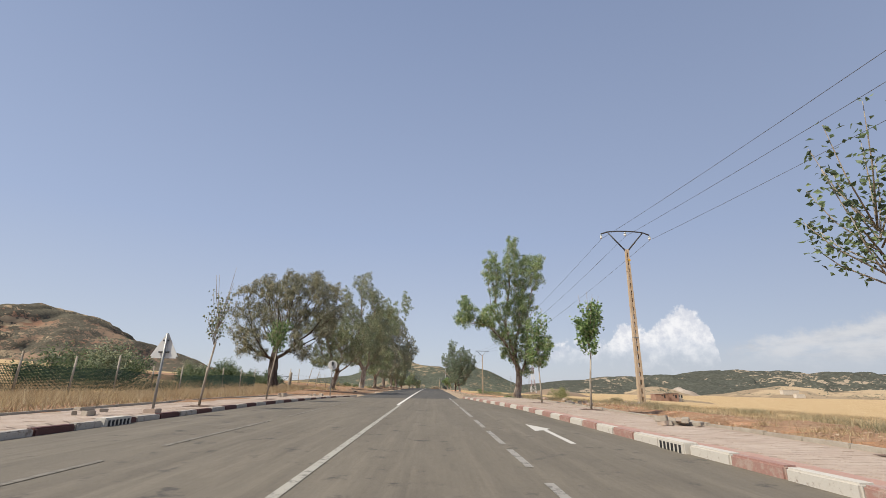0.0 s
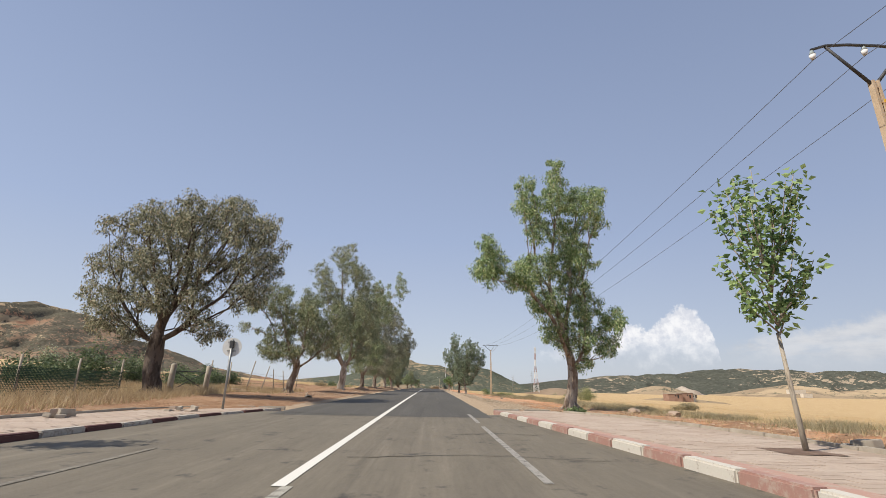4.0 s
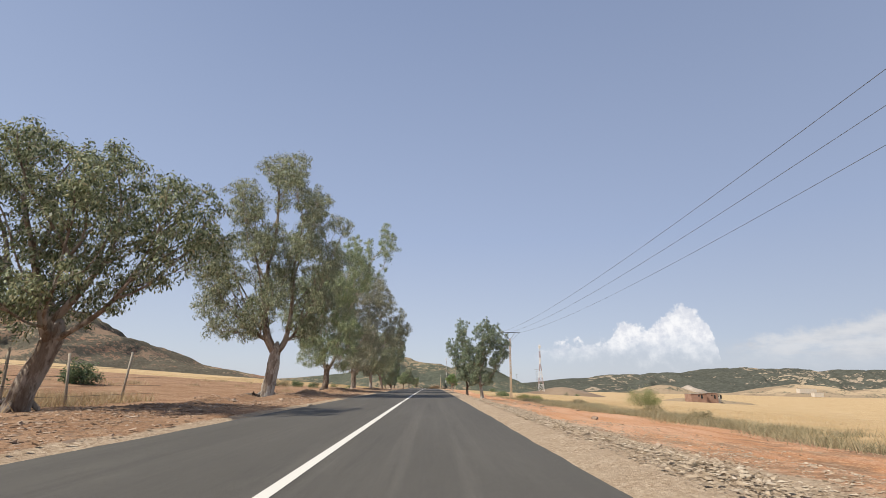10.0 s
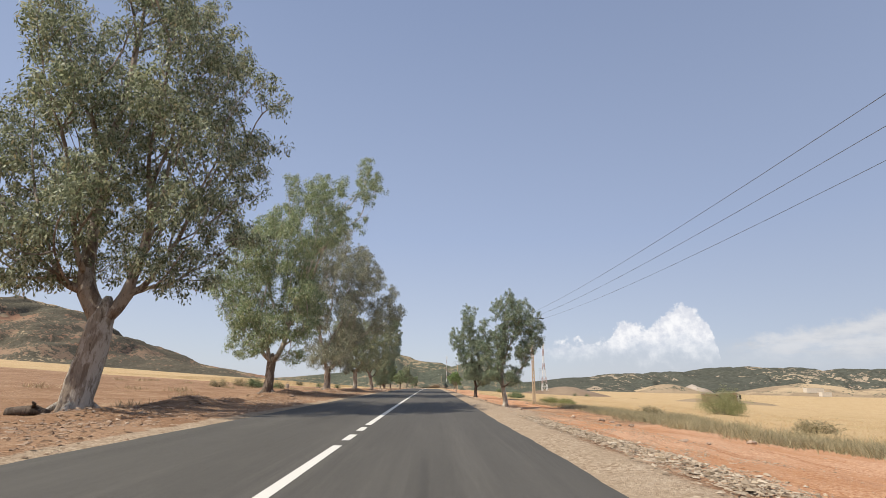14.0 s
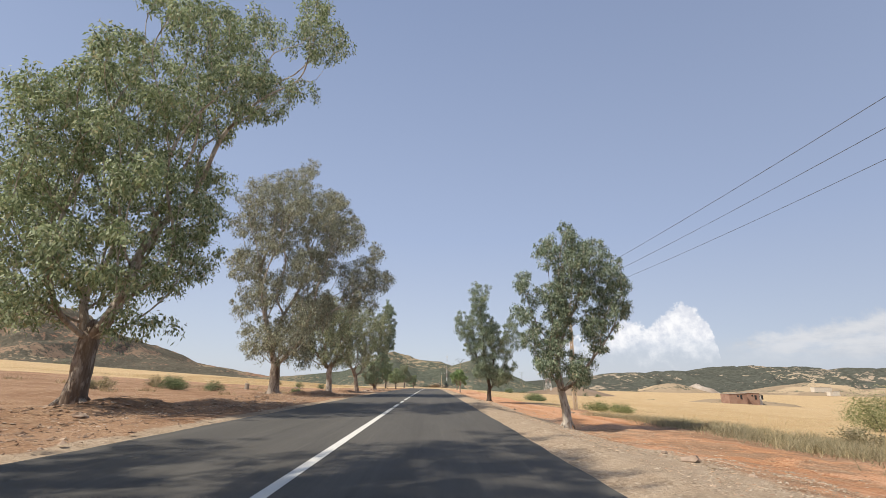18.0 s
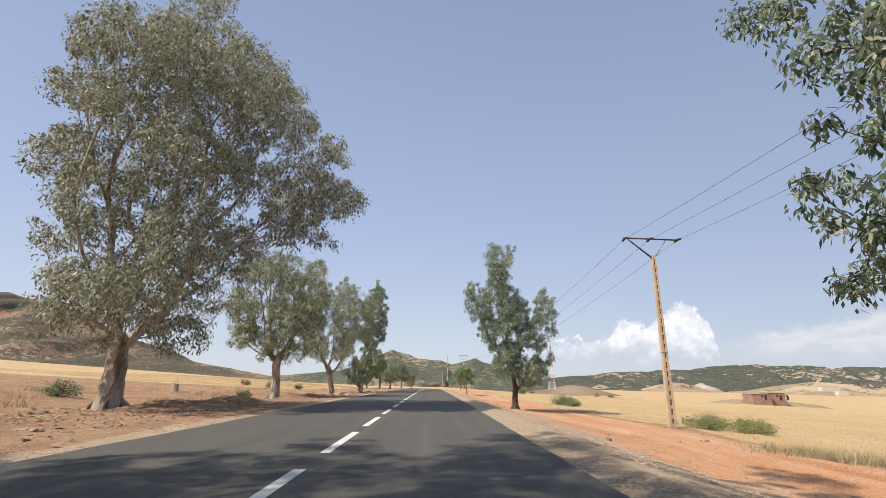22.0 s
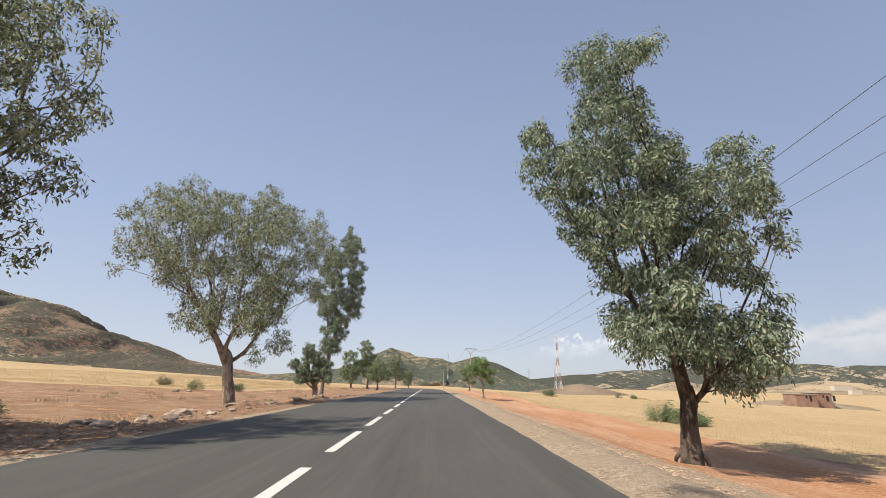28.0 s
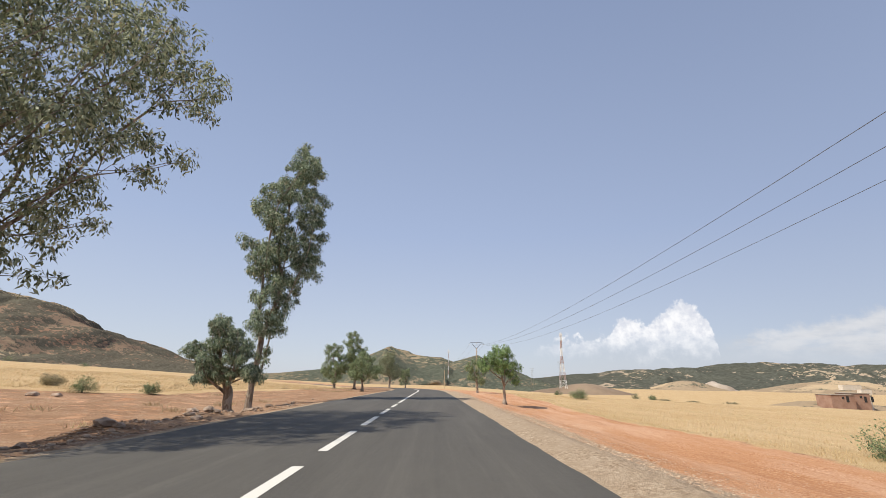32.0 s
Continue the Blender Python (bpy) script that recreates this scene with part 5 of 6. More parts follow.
# ---- fence ----
fence = base("fence", 0, 0, 0, "leaning post fence with green netting along the dry grass", "fence")
fy = 4.0
k = 0
while fy < 66:
    fx = -15.6 + 0.05 * math.sin(fy) + lerp_at(fy, (0, 30, 45, 66), (-3.5, 0.0, 1.0, 2.6))
    if not 43.5 < fy < 47.5:
        g = on_ground(fx, fy)
        h = random.uniform(1.5, 1.9) + (0.4 if fy > 48 else 0.0)
        rod("post", (fx, fy, g - 0.2), (fx + random.uniform(-0.15, 0.3) * (2 if fy > 48 else 1), fy + random.uniform(-0.1, 0.1), g + h), 0.05, 0.04, M["concrete"] if k % 3 else M["bark_young"], fence, 6)
        fx2 = -15.6 + 0.05 * math.sin(fy + 2.6) + lerp_at(fy + 2.6, (0, 30, 45, 66), (-3.5, 0.0, 1.0, 2.6))
        g2 = on_ground(fx2, fy + 2.6)
        if fy < 40:
            v, f = [], []
            for j in range(45):
                kk = j / 44
                xx, yy, zz = fx + (fx2 - fx) * kk, fy + 2.6 * kk, g + (g2 - g) * kk
                tube([(xx, yy, zz + 0.05), (xx, yy, zz + 1.05)], [0.011, 0.011], 3, v, f)
            for j in range(17):
                tube([(fx, fy, g + 0.05 + j * 0.0625), (fx2, fy + 2.6, g2 + 0.05 + j * 0.0625)], [0.011, 0.011], 3, v, f)
            mesh_object("net", v, f, M["net"], fence, "sagging green netting")
        else:
            for j in range(4):
                v, f = tube([(fx, fy, g + 0.35 + j * 0.35), (fx2, fy + 2.6, g2 + 0.35 + j * 0.35)], [0.006, 0.006], 4)
                mesh_object("wire", v, f, M["dark_steel"], fence)
    fy += 2.6
    k += 1
gate = base("gate", 0, 0, 0, "rusty diagonal-braced field gate between round concrete posts", "gate")
for gy_ in (43.9, 47.0):
    gx_ = -14.4 if gy_ < 45 else -13.9
    g = on_ground(gx_, gy_)
    v, f = tube([(gx_, gy_, g - 0.2), (gx_, gy_, g + 0.8), (gx_ + 0.03, gy_, g + 1.55), (gx_ + 0.03, gy_, g + 1.6)], [0.17, 0.16, 0.15, 0.1], 12)
    mesh_object("gate_post", v, f, M["concrete"], gate, "round worn concrete post", smooth=True)
g = on_ground(-14.2, 45.5)
for a, b in (((-14.35, 44.1, g + 0.2), (-13.95, 46.8, g + 1.2)), ((-14.35, 44.1, g + 1.2), (-13.95, 46.8, g + 0.2)), ((-14.35, 44.1, g + 1.2), (-13.95, 46.8, g + 1.2)), ((-14.35, 44.1, g + 0.2), (-13.95, 46.8, g + 0.2))):
    rod("gate_bar", a, b, 0.025, 0.025, M["dark_steel"], gate, 6)


# ---- bushes ----
def bush(x, y, r, h, leaf, seed, label, count=900, size=(0.16, 0.06), name="bush"):
    rng = np.random.default_rng(seed)
    z = on_ground(x, y)
    t = base(name, x, y, z, label, "bush", "bushes by the road")
    v, f, tips = [], [], []
    for i in range(26):
        a, k = rng.uniform(0, 6.28), rng.uniform(0.1, 1.0) ** 0.6
        e = Vector((math.cos(a) * r * k, math.sin(a) * r * k, h * (1.1 - 0.75 * k * k) * rng.uniform(0.6, 1.1)))
        tube([(math.cos(a) * r * k * 0.3, math.sin(a) * r * k * 0.3, -0.05), e * 0.6, e], [0.014, 0.01, 0.005], 4, v, f)
        for s in (0.35, 0.55, 0.75, 0.9, 1.0):
            tips.append(np.array(e) * np.array([0.3 + 0.7 * s, 0.3 + 0.7 * s, s]) + rng.normal(0, 1, (4, 3)) * np.array([r, r, h]) * 0.1)
    mesh_object("stems", v, f, M["bark_dark"], t)
    tips = np.concatenate(tips)
    tips[:, 2] = np.maximum(tips[:, 2], 0.06)
    lv, lq = leaf_cloud(rng, tips, 0.09 * max(0.7, r), max(2, count // len(tips)), size, 0.0)
    tri_object("crown", lv, lq, leaf, t, quads=True)
    return t


G, W, DG = M["leaf_green"], M["weed"], M["leaf_deep"]
SHRUB = "dark green shrub behind the fence"
brng = random.Random(5)
for i in range(17):
    yy = 9 + i * 3.3 + brng.uniform(-1, 1)
    bush(-19 - brng.uniform(0, 7) - (3 if yy < 25 else 0), yy, brng.uniform(1.3, 2.2), brng.uniform(1.5, 2.6), DG if i % 3 else M["leaf_grey"], 40 + i, SHRUB, 2600, (0.19, 0.075), "shrub")
for x, y, r, h in ((-21.4, 63.1, 1.3, 1.7), (-22.6, 66.9, 1.2, 1.5), (-25.3, 78.0, 1.2, 1.6)):
    bush(x, y, r, h, DG, int(y), SHRUB, 2600, (0.19, 0.075), "shrub")
for x, y, r, h, m, lab in (
        (29.2, 108.0, 2.6, 2.7, M["weed_green"], "pale green bush at the edge of the wheat"), (16.1, 154.2, 1.3, 1.25, G, "bright green bush on the orange verge"), (16.9, 152.2, 1.1, 1.05, G, "bright green bush on the orange verge"),
        (16.6, 150.6, 0.9, 0.8, G, "low green bush beside the wheat"), (6.1, 37.3, 0.42, 0.13, G, "low green weed beside the pavement's end"), (43.7, 300.0, 1.5, 1.8, DG, "dark round bush in the wheat"),
        (80.0, 300.0, 2.6, 0.5, W, "low patch of green weeds in the wheat"), (91.0, 302.0, 2.2, 0.5, W, "low patch of green weeds in the wheat"), (103.0, 300.0, 2.6, 0.6, W, "low patch of green weeds in the wheat"),
        (15.1, 121.0, 1.3, 0.7, M["weed_green"], "low dry green bush at the foot of the pole"), (17.0, 120.2, 1.2, 0.65, M["weed_green"], "low dry green bush beside the pole"), (24.0, 62.0, 1.2, 0.6, W, "dull green bush in dry grass"),
        (19.0, 84.0, 1.0, 0.55, W, "dull green bush in dry grass"), (16.5, 96.0, 0.9, 0.55, W, "dull green bush in dry grass"), (15.0, 70.0, 0.9, 0.5, W, "dull green bush in dry grass"),
        (-20.5, 116.0, 1.1, 0.9, G, "green bush on the bare field"), (-23.0, 118.0, 0.9, 0.8, W, "green bush on the bare field"), (-21.5, 109.0, 1.0, 0.7, W, "dry bush on the bare field"),
        (-27.0, 176.0, 1.0, 1.1, G, "green bush on the reddish field"), (-23.0, 178.0, 0.8, 0.9, G, "green bush on the reddish field"), (-33.0, 180.0, 1.1, 0.9, W, "dull bush on the reddish field"),
        (-19.0, 120.0, 0.9, 0.7, G, "green bush on the bare field"), (-17.5, 140.0, 0.8, 0.6, G, "small green bush in straw"), (79.5, 321.6, 1.7, 2.6, DG, "dark round bush in the wheat"),
        (84.3, 317.0, 1.6, 2.2, DG, "dark round bush in the wheat"), (86.5, 322.0, 1.8, 2.6, DG, "dark round bush in the wheat"), (21.0, 205.0, 1.4, 1.2, G, "green bush by the verge"),
        (-370.0, 560.0, 5.0, 6.5, DG, "dark round bush on the far slope"), (-330.0, 590.0, 4.0, 4.0, DG, "dark round bush on the far slope"), (-290.0, 540.0, 3.5, 3.5, DG, "dark round bush on the far slope"), (-410.0, 600.0, 4.5, 4.0, DG, "dark round bush on the far slope")):
    bush(x, y, r, h, m, int(x * 7 + y) % 997 + 100, lab, 13000 if "pale" in lab else 7500 if r > 2 else 4000 if r > 1 else 2000, (0.13, 0.036))

# ---- stones ----
def stone_mesh(rng, s):
    bm = bmesh.new()
    seed, wx = rng.uniform(0, 99), rng.uniform(0.8, 1.5)
    bmesh.ops.create_icosphere(bm, subdivisions=2, radius=s)
    for v in bm.verts:
        n = noise.fractal(v.co * (1.6 / s) + Vector((seed, 0, 0)), 0.8, 2.0, 3)
        v.co = Vector((v.co.x * wx, v.co.y, v.co.z * 0.6)) * (1 + 0.45 * n)
    return bm


def stones(name, n, seed, place, smin, smax, material, label, pile=0.0):
    """Loose stones too many to count, joined in one mesh; pile: how high they lie on one another."""
    rng = np.random.default_rng(seed)
    tv = np.array([(1, 0, 0), (0.1, 1, 0), (-1, 0.1, 0), (-0.1, -1, 0), (0.25, 0.1, 1)])
    tf = np.array([(0, 1, 4), (1, 2, 4), (2, 3, 4), (3, 0, 4)])
    xy = place(rng, n)
    n = len(xy)
    s = smin + (smax - smin) * rng.uniform(0, 1, n) ** 3.0
    a = rng.uniform(0, 6.28, n)
    vs = tv[None] * rng.uniform(0.55, 1.3, (n, len(tv), 1))
    vs[:, 4, :2] += rng.uniform(-0.6, 0.6, (n, 2))
    vs[:, :4, 2] += rng.uniform(-0.1, 0.7, (n, 4))
    vs = vs * np.stack([s * rng.uniform(0.8, 1.7, n), s * rng.uniform(0.55, 1.0, n), s * rng.uniform(0.3, 0.7, n)], 1)[:, None]
    vs = np.stack([vs[..., 0] * np.cos(a)[:, None] - vs[..., 1] * np.sin(a)[:, None], vs[..., 0] * np.sin(a)[:, None] + vs[..., 1] * np.cos(a)[:, None], vs[..., 2]], -1)
    z = ground_z(xy[:, 0], xy[:, 1]) + pile * rng.uniform(0, 1, n) * np.exp(-((xy[:, 0] - xy[:, 0].mean()) / 0.6) ** 2)
    vs = vs + np.stack([xy[:, 0], xy[:, 1], z - s * 0.05], 1)[:, None]
    fs = tf[None] + (np.arange(n) * len(tv))[:, None, None]
    ob = tri_object(name, vs.reshape(-1, 3), fs.reshape(-1, 3), material)
    return tagged(ob, label, "stones", kind="stuff")


def band(y0, y1, c, w, wob_amp=0.5):
    def f(rng, n):
        y = rng.uniform(y0, y1, n)
        x = c + rng.normal(0, w, n) + np.sin(y * 0.4) * wob_amp
        keep = np.where(x > 0, x > EDGE_R + 0.95, x < EDGE_L - 0.4) & ((y > 37) | (np.abs(x) > 11))
        return np.stack([x + bend(y), y], 1)[keep]
    return f


k = Mat("stone_loose")
k.bump(k.noise(9, 4), 0.5, 0.03)
M["loose"] = k.done(k.mix(0.3, k.ramp(k.island(), [(0, (0.36, 0.23, 0.145)), (0.5, (0.48, 0.335, 0.225)), (1, (0.60, 0.465, 0.34))]), k.mix(k.noise(3, 5), (0.3, 0.3, 0.3), (0.7, 0.7, 0.7)), "OVERLAY"), 0.9, 0, 0.2)
k = Mat("stone_chips")
k.bump(k.noise(9, 4), 0.5, 0.03)
M["chips"] = k.done(k.mix(0.3, k.ramp(k.island(), [(0, (0.22, 0.165, 0.11)), (0.4, (0.38, 0.30, 0.215)), (0.85, (0.48, 0.39, 0.29)), (1, (0.60, 0.51, 0.40))]), k.mix(k.noise(3, 5), (0.3, 0.3, 0.3), (0.7, 0.7, 0.7)), "OVERLAY"), 0.9, 0, 0.2)
k = Mat("clod_earth")
k.bump(k.noise(9, 4), 0.5, 0.03)
M["clod"] = k.done(k.mix(0.3, k.ramp(k.island(), [(0, (0.20, 0.13, 0.085)), (0.55, (0.34, 0.235, 0.165)), (1, (0.52, 0.40, 0.30))]), k.mix(k.noise(3, 5), (0.3, 0.3, 0.3), (0.7, 0.7, 0.7)), "OVERLAY"), 0.95, 0, 0.15)
stones("rubble_verge", 12000, 1, band(76, 165, 4.1, 0.75, 0.3), 0.012, 0.036, M["loose"], "pale broken stones in a band along the verge")
stones("stone_windrow", 12500, 6, band(48, 78, 3.9, 0.5, 0.15), 0.022, 0.07, M["chips"], "pale broken stones tipped in a long low heap beside the shoulder", 0.07)
stones("stone_spread", 16000, 7, band(70, 112, 5.6, 1.5, 0.3), 0.014, 0.042, M["chips"], "pale stone chips spread over the verge")
stones("stone_spread_near", 9000, 9, band(38, 62, 5.2, 1.5, 0.3), 0.014, 0.05, M["chips"], "pale stone chips strewn over the verge past the pavement")
stones("gravel_verge", 8000, 2, band(37, 215, 6.6, 2.0), 0.01, 0.04, M["loose"], "scattered pale gravel on orange earth")
stones("stone_spread_far", 14000, 8, band(112, 168, 4.4, 0.95, 0.3), 0.014, 0.045, M["loose"], "pale pinkish stone chips spread beside the shoulder")
stones("rubble_bank", 25000, 3, band(50, 168, -8.3, 1.25), 0.025, 0.085, M["clod"], "brown broken stones along the earth bank")
stones("rubble_town", 5000, 5, lambda rng, n: np.stack([rng.uniform(7.1, 11.5, n), rng.uniform(-6, 40, n)], 1), 0.012, 0.07, M["loose"], "broken stones on the orange earth behind the pavement")
stones("gravel_bank", 9000, 4, band(37, 215, -11.5, 3.0), 0.012, 0.05, M["loose"], "scattered stones on the brown field edge")
srng = random.Random(9)
for i in range(46):
    yy = srng.uniform(40, 190)
    xx = srng.choice((-1, 1)) * srng.uniform(6.3, 11) - (1.5 if i % 2 else 0)
    if EDGE_L - 1 < xx < EDGE_R + 1.5:
        xx = 6.0
    if xx > 0:
        yy = 40 + (yy - 40) * 0.5
    s = srng.uniform(0.06, 0.15)
    bm = stone_mesh(srng, s)
    me = bpy.data.meshes.new("rock")
    bm.to_mesh(me)
    bm.free()
    me.materials.append(M["stone"])
    ob = new("rock", me)
    ob.matrix_world = pose(xx, yy, on_ground(xx, yy) + s * 0.25, 0, 0, srng.uniform(0, 360))
    tagged(ob, "pale angular rock lying on bare earth", "rock", "rocks on the verge")


for xx, yy, s in ((-12.0, 141.4, 0.28), (-11.4, 142.0, 0.24), (-12.4, 142.3, 0.2), (-26.0, 170.0, 0.35), (-25.2, 171.0, 0.3), (9.4, 39.5, 0.26), (10.8, 38.6, 0.3), (-13.7, 50.9, 0.42), (-13.5, 51.9, 0.26)):
    bm = stone_mesh(srng, s)
    me = bpy.data.meshes.new("rock")
    bm.to_mesh(me)
    bm.free()
    me.shade_flat()
    me.materials.append(M["stone"])
    ob = new("rock", me)
    ob.matrix_world = pose(xx, yy, on_ground(xx, yy) + s * 0.25, 0, 0, srng.uniform(0, 360))
    tagged(ob, "large pale rock lying on bare earth", "rock", "rocks on the verge")

for i in range(120):
    yy = srng.uniform(131, 166)
    xx = -8.0 + srng.gauss(0, 0.45)
    s = 0.06 + 0.17 * srng.random() ** 2
    bm = stone_mesh(srng, s)
    me = bpy.data.meshes.new("rock")
    bm.to_mesh(me)
    bm.free()
    me.materials.append(M["stone"])
    ob = new("rock", me)
    ob.matrix_world = pose(xx, yy, on_ground(xx, yy) + s * 0.2, 0, 0, srng.uniform(0, 360))
    tagged(ob, "pale angular rock lying on the low earth bank", "rock", "rocks on the verge")

# ---- grass and wheat ----
def blades(name, n, seed, place, h, material, label, category, w=0.02, lean=0.35):
    rng = np.random.default_rng(seed)
    xy = place(rng, n)
    n = len(xy)
    c = np.column_stack([xy, ground_z(xy[:, 0], xy[:, 1]) - 0.02])
    hh = h * rng.uniform(0.6, 1.3, (n, 1))
    a = rng.uniform(0, 6.28, n)
    s = np.stack([np.cos(a), np.sin(a), np.zeros(n)], 1) * w
    tip = c + np.column_stack([rng.normal(0, lean, (n, 2)), np.ones(n)]) * hh
    v = np.stack([c - s, c + s, tip], 1).reshape(-1, 3)
    ob = tri_object(name, v, np.arange(3 * n).reshape(n, 3), material)
    return tagged(ob, label, category, kind="stuff")


def field_right(lo, hi, y0, y1):
    def f(rng, n):
        y = rng.uniform(y0, y1, n)
        e = lerp_at(y, (-20, 30, 45, 60, 100, 135, 200), (9.8, 9.8, 12.5, 13.5, 12.6, 11.6, 11.2)) + (np.sin(y * 0.21) * 0.8 + np.sin(y * 0.057 + 1) * 1.2) * 0.7
        x = e + lo + (hi - lo) * rng.uniform(0, 1, n) ** 1.6
        return np.stack([x, y], 1)
    return f


def town_clumps(rng, n):
    c = np.stack([rng.uniform(7.6, 26, 260), rng.uniform(-8, 38, 260)], 1)
    r = rng.uniform(0.15, 0.7, 260)
    k = rng.integers(0, 260, n)
    return c[k] + rng.normal(0, 1, (n, 2)) * r[k][:, None]


def green_clumps(rng, n):
    c = np.stack([rng.uniform(10.0, 16, 40), rng.uniform(2, 42, 40)], 1)
    r = rng.uniform(0.2, 0.7, 40)
    k = rng.integers(0, 40, n)
    return c[k] + rng.normal(0, 1, (n, 2)) * r[k][:, None]


def weed_clumps(rng, n):
    c = np.concatenate([field_right(-0.8, 5.0, 44, 110)(rng, 170), field_right(-0.9, 2.2, 62, 112)(rng, 130)])
    r = rng.uniform(0.2, 0.9, 300)
    k = rng.integers(0, 300, n)
    return c[k] + rng.normal(0, 1, (n, 2)) * r[k][:, None]


blades("wheat", 60000, 21, field_right(1.6, 36, 40, 225), 0.12, M["wheat"], "ripe straw-coloured wheat standing in the field", "wheat", 0.014, 0.25)
blades("dry_grass", 26000, 22, town_clumps, 0.16, M["dry_grass"], "dry yellow grass behind the pavement", "grass", 0.009, 0.5)
blades("weeds", 62000, 23, weed_clumps, 0.32, M["weed"], "grey-green weeds along the field's edge", "weeds", 0.009, 0.6)
blades("weeds_town", 14000, 26, green_clumps, 0.26, M["weed"], "green and dry weeds behind the pavement", "weeds", 0.009, 0.5)


def field_left(rng, n):
    y = rng.uniform(-6, 66, n)
    x = -10.6 - 9 * rng.uniform(0, 1, n) ** 1.2 - np.clip((y - 40) / 8, 0, 1) * 2.2
    return np.stack([x, y], 1)


blades("dry_grass_left", 42000, 24, field_left, 0.42, M["dry_grass"], "dry yellow grass below the fence", "grass", 0.011, 0.5)


def stubble_left(rng, n):
    y = rng.uniform(168, 235, n)
    x = -lerp_at(y, (168, 180, 232), (44, 25, 15)) - 40 * rng.uniform(0, 1, n) ** 1.3
    return np.stack([x, y], 1)


blades("stubble", 40000, 25, stubble_left, 0.12, M["wheat"], "cut straw stubble on the far field", "stubble", 0.03, 0.4)


def tufts(rng, n):
    c = np.stack([rng.uniform(-30, -11, 90), rng.uniform(48, 210, 90)], 1)
    return c[rng.integers(0, 90, n)] + rng.normal(0, 0.35, (n, 2))


blades("dry_tufts", 5000, 27, tufts, 0.32, M["dry_grass"], "dry tufts scattered over the bare field", "grass", 0.02, 0.5)

# ---- masts and houses far off ----
def lattice_mast(x, y, z, height, w0, label):
    t = base("telecom_mast", x, y, z, label, "mast")
    secs = 7
    for i in range(secs):
        z0, z1 = height * i / secs, height * (i + 1) / secs
        a, b = w0 * (1 - 0.8 * min(1, i / (secs * 0.6))), w0 * (1 - 0.8 * min(1, (i + 1) / (secs * 0.6)))
        v, f = [], []
        cs = [(-1, -1), (1, -1), (1, 1), (-1, 1)]
        for j in range(4):
            (p, q), (p2, q2) = cs[j], cs[(j + 1) % 4]
            tube([(p * a, q * a, z0), (p * b, q * b, z1)], [0.19, 0.19], 4, v, f)
            tube([(p * a, q * a, z0), (p2 * b, q2 * b, z1)], [0.1, 0.1], 4, v, f)
            tube([(p2 * a, q2 * a, z0), (p * b, q * b, z1)], [0.1, 0.1], 4, v, f)
            tube([(p * b, q * b, z1), (p2 * b, q2 * b, z1)], [0.1, 0.1], 4, v, f)
        mesh_object("section", v, f, M["red"] if i % 2 else M["white"], t, "red painted lattice" if i % 2 else "white painted lattice")
    for s in (-1, 0, 1):
        part("antenna", box_bm(s * 1.1, -0.8, height - 2.5, 0.5, 0.3, 2.6, 0.05), M["white"], t)
    return t


lattice_mast(129.5, 600.0, -6.0, 54.0, 3.2, "tall red and white lattice telecom mast in the fields")
lattice_mast(22.5, 762.0, 2.0, 37.0, 0.5, "thin lattice mast on the scrub hill")
for px, py, hh in ((116.0, 560.0, 24.0), (108.0, 640.0, 20.0)):
    t = base("pylon", px, py, -6, "small grey lattice pylon far across the fields", "pylon", "distant pylons")
    for s in (-1, 1):
        rod("leg", (s * 1.2, 0, 0), (s * 0.3, 0, hh), 0.14, 0.1, M["steel"], t, 4)
    for k in range(3):
        part("crossarm", box_bm(0, 0, hh * (0.98 - 0.1 * k), 5.0 - k * 0.8, 0.15, 0.15), M["steel"], t)


def house(x, y, z, w, d, h, wall, label):
    t = base("house", x, y, z, label, "house", "farm houses")
    part("wall", box_bm(0, 0, h / 2 - 2.0, w, d, h + 4.0, 0.05), wall, t)
    part("roof", box_bm(0, 0, h + 0.1, w + 0.4, d + 0.4, 0.25, 0.05), M["concrete"], t, "flat concrete roof")
    n = max(1, int(w / 9))
    for i in range(n if y < 500 else 0):
        win = part("window", box_bm(-w / 2 + w * (i + 0.5) / n, -d / 2 - 0.02, h * 0.6, 0.8, 0.1, 0.8), M["dark_hole"], t, "dark window opening")
    if y < 500:
        part("door", box_bm(-w / 2 + w * 0.5 / n + 1.6, -d / 2 - 0.02, 1.05, 1.0, 0.1, 2.1), M["dark_hole"], t, "dark doorway")
    return t


for hx, hy, hz, w, d, h, m, lab in ((152.0, 314.0, -4.6, 9.0, 7.0, 2.5, M["wall"], "low reddish farm house with a flat roof"), (160.6, 316.0, -4.6, 7.0, 7.0, 3.1, M["wall"], "low reddish farm building beside the house"),
                                    (166.0, 318.0, -4.6, 3.0, 5.0, 2.3, M["wall_pale"], "small pale flat-roofed farm building"), (706.0, 922.0, -1.0, 32.0, 9.0, 4.2, M["wall_pale"], "long white building below the hills"), (697.0, 887.0, -7.0, 17.0, 8.0, 3.8, M["wall_pale"], "small white building below the hills")):
    house(hx, hy, hz, w, d, h, m, lab)

# ---- pavement details ----
def pave_z(y, side):
    return float(crown_z(y)) + (0.12 if side > 0 else 0.10) - end_drop(y, side)


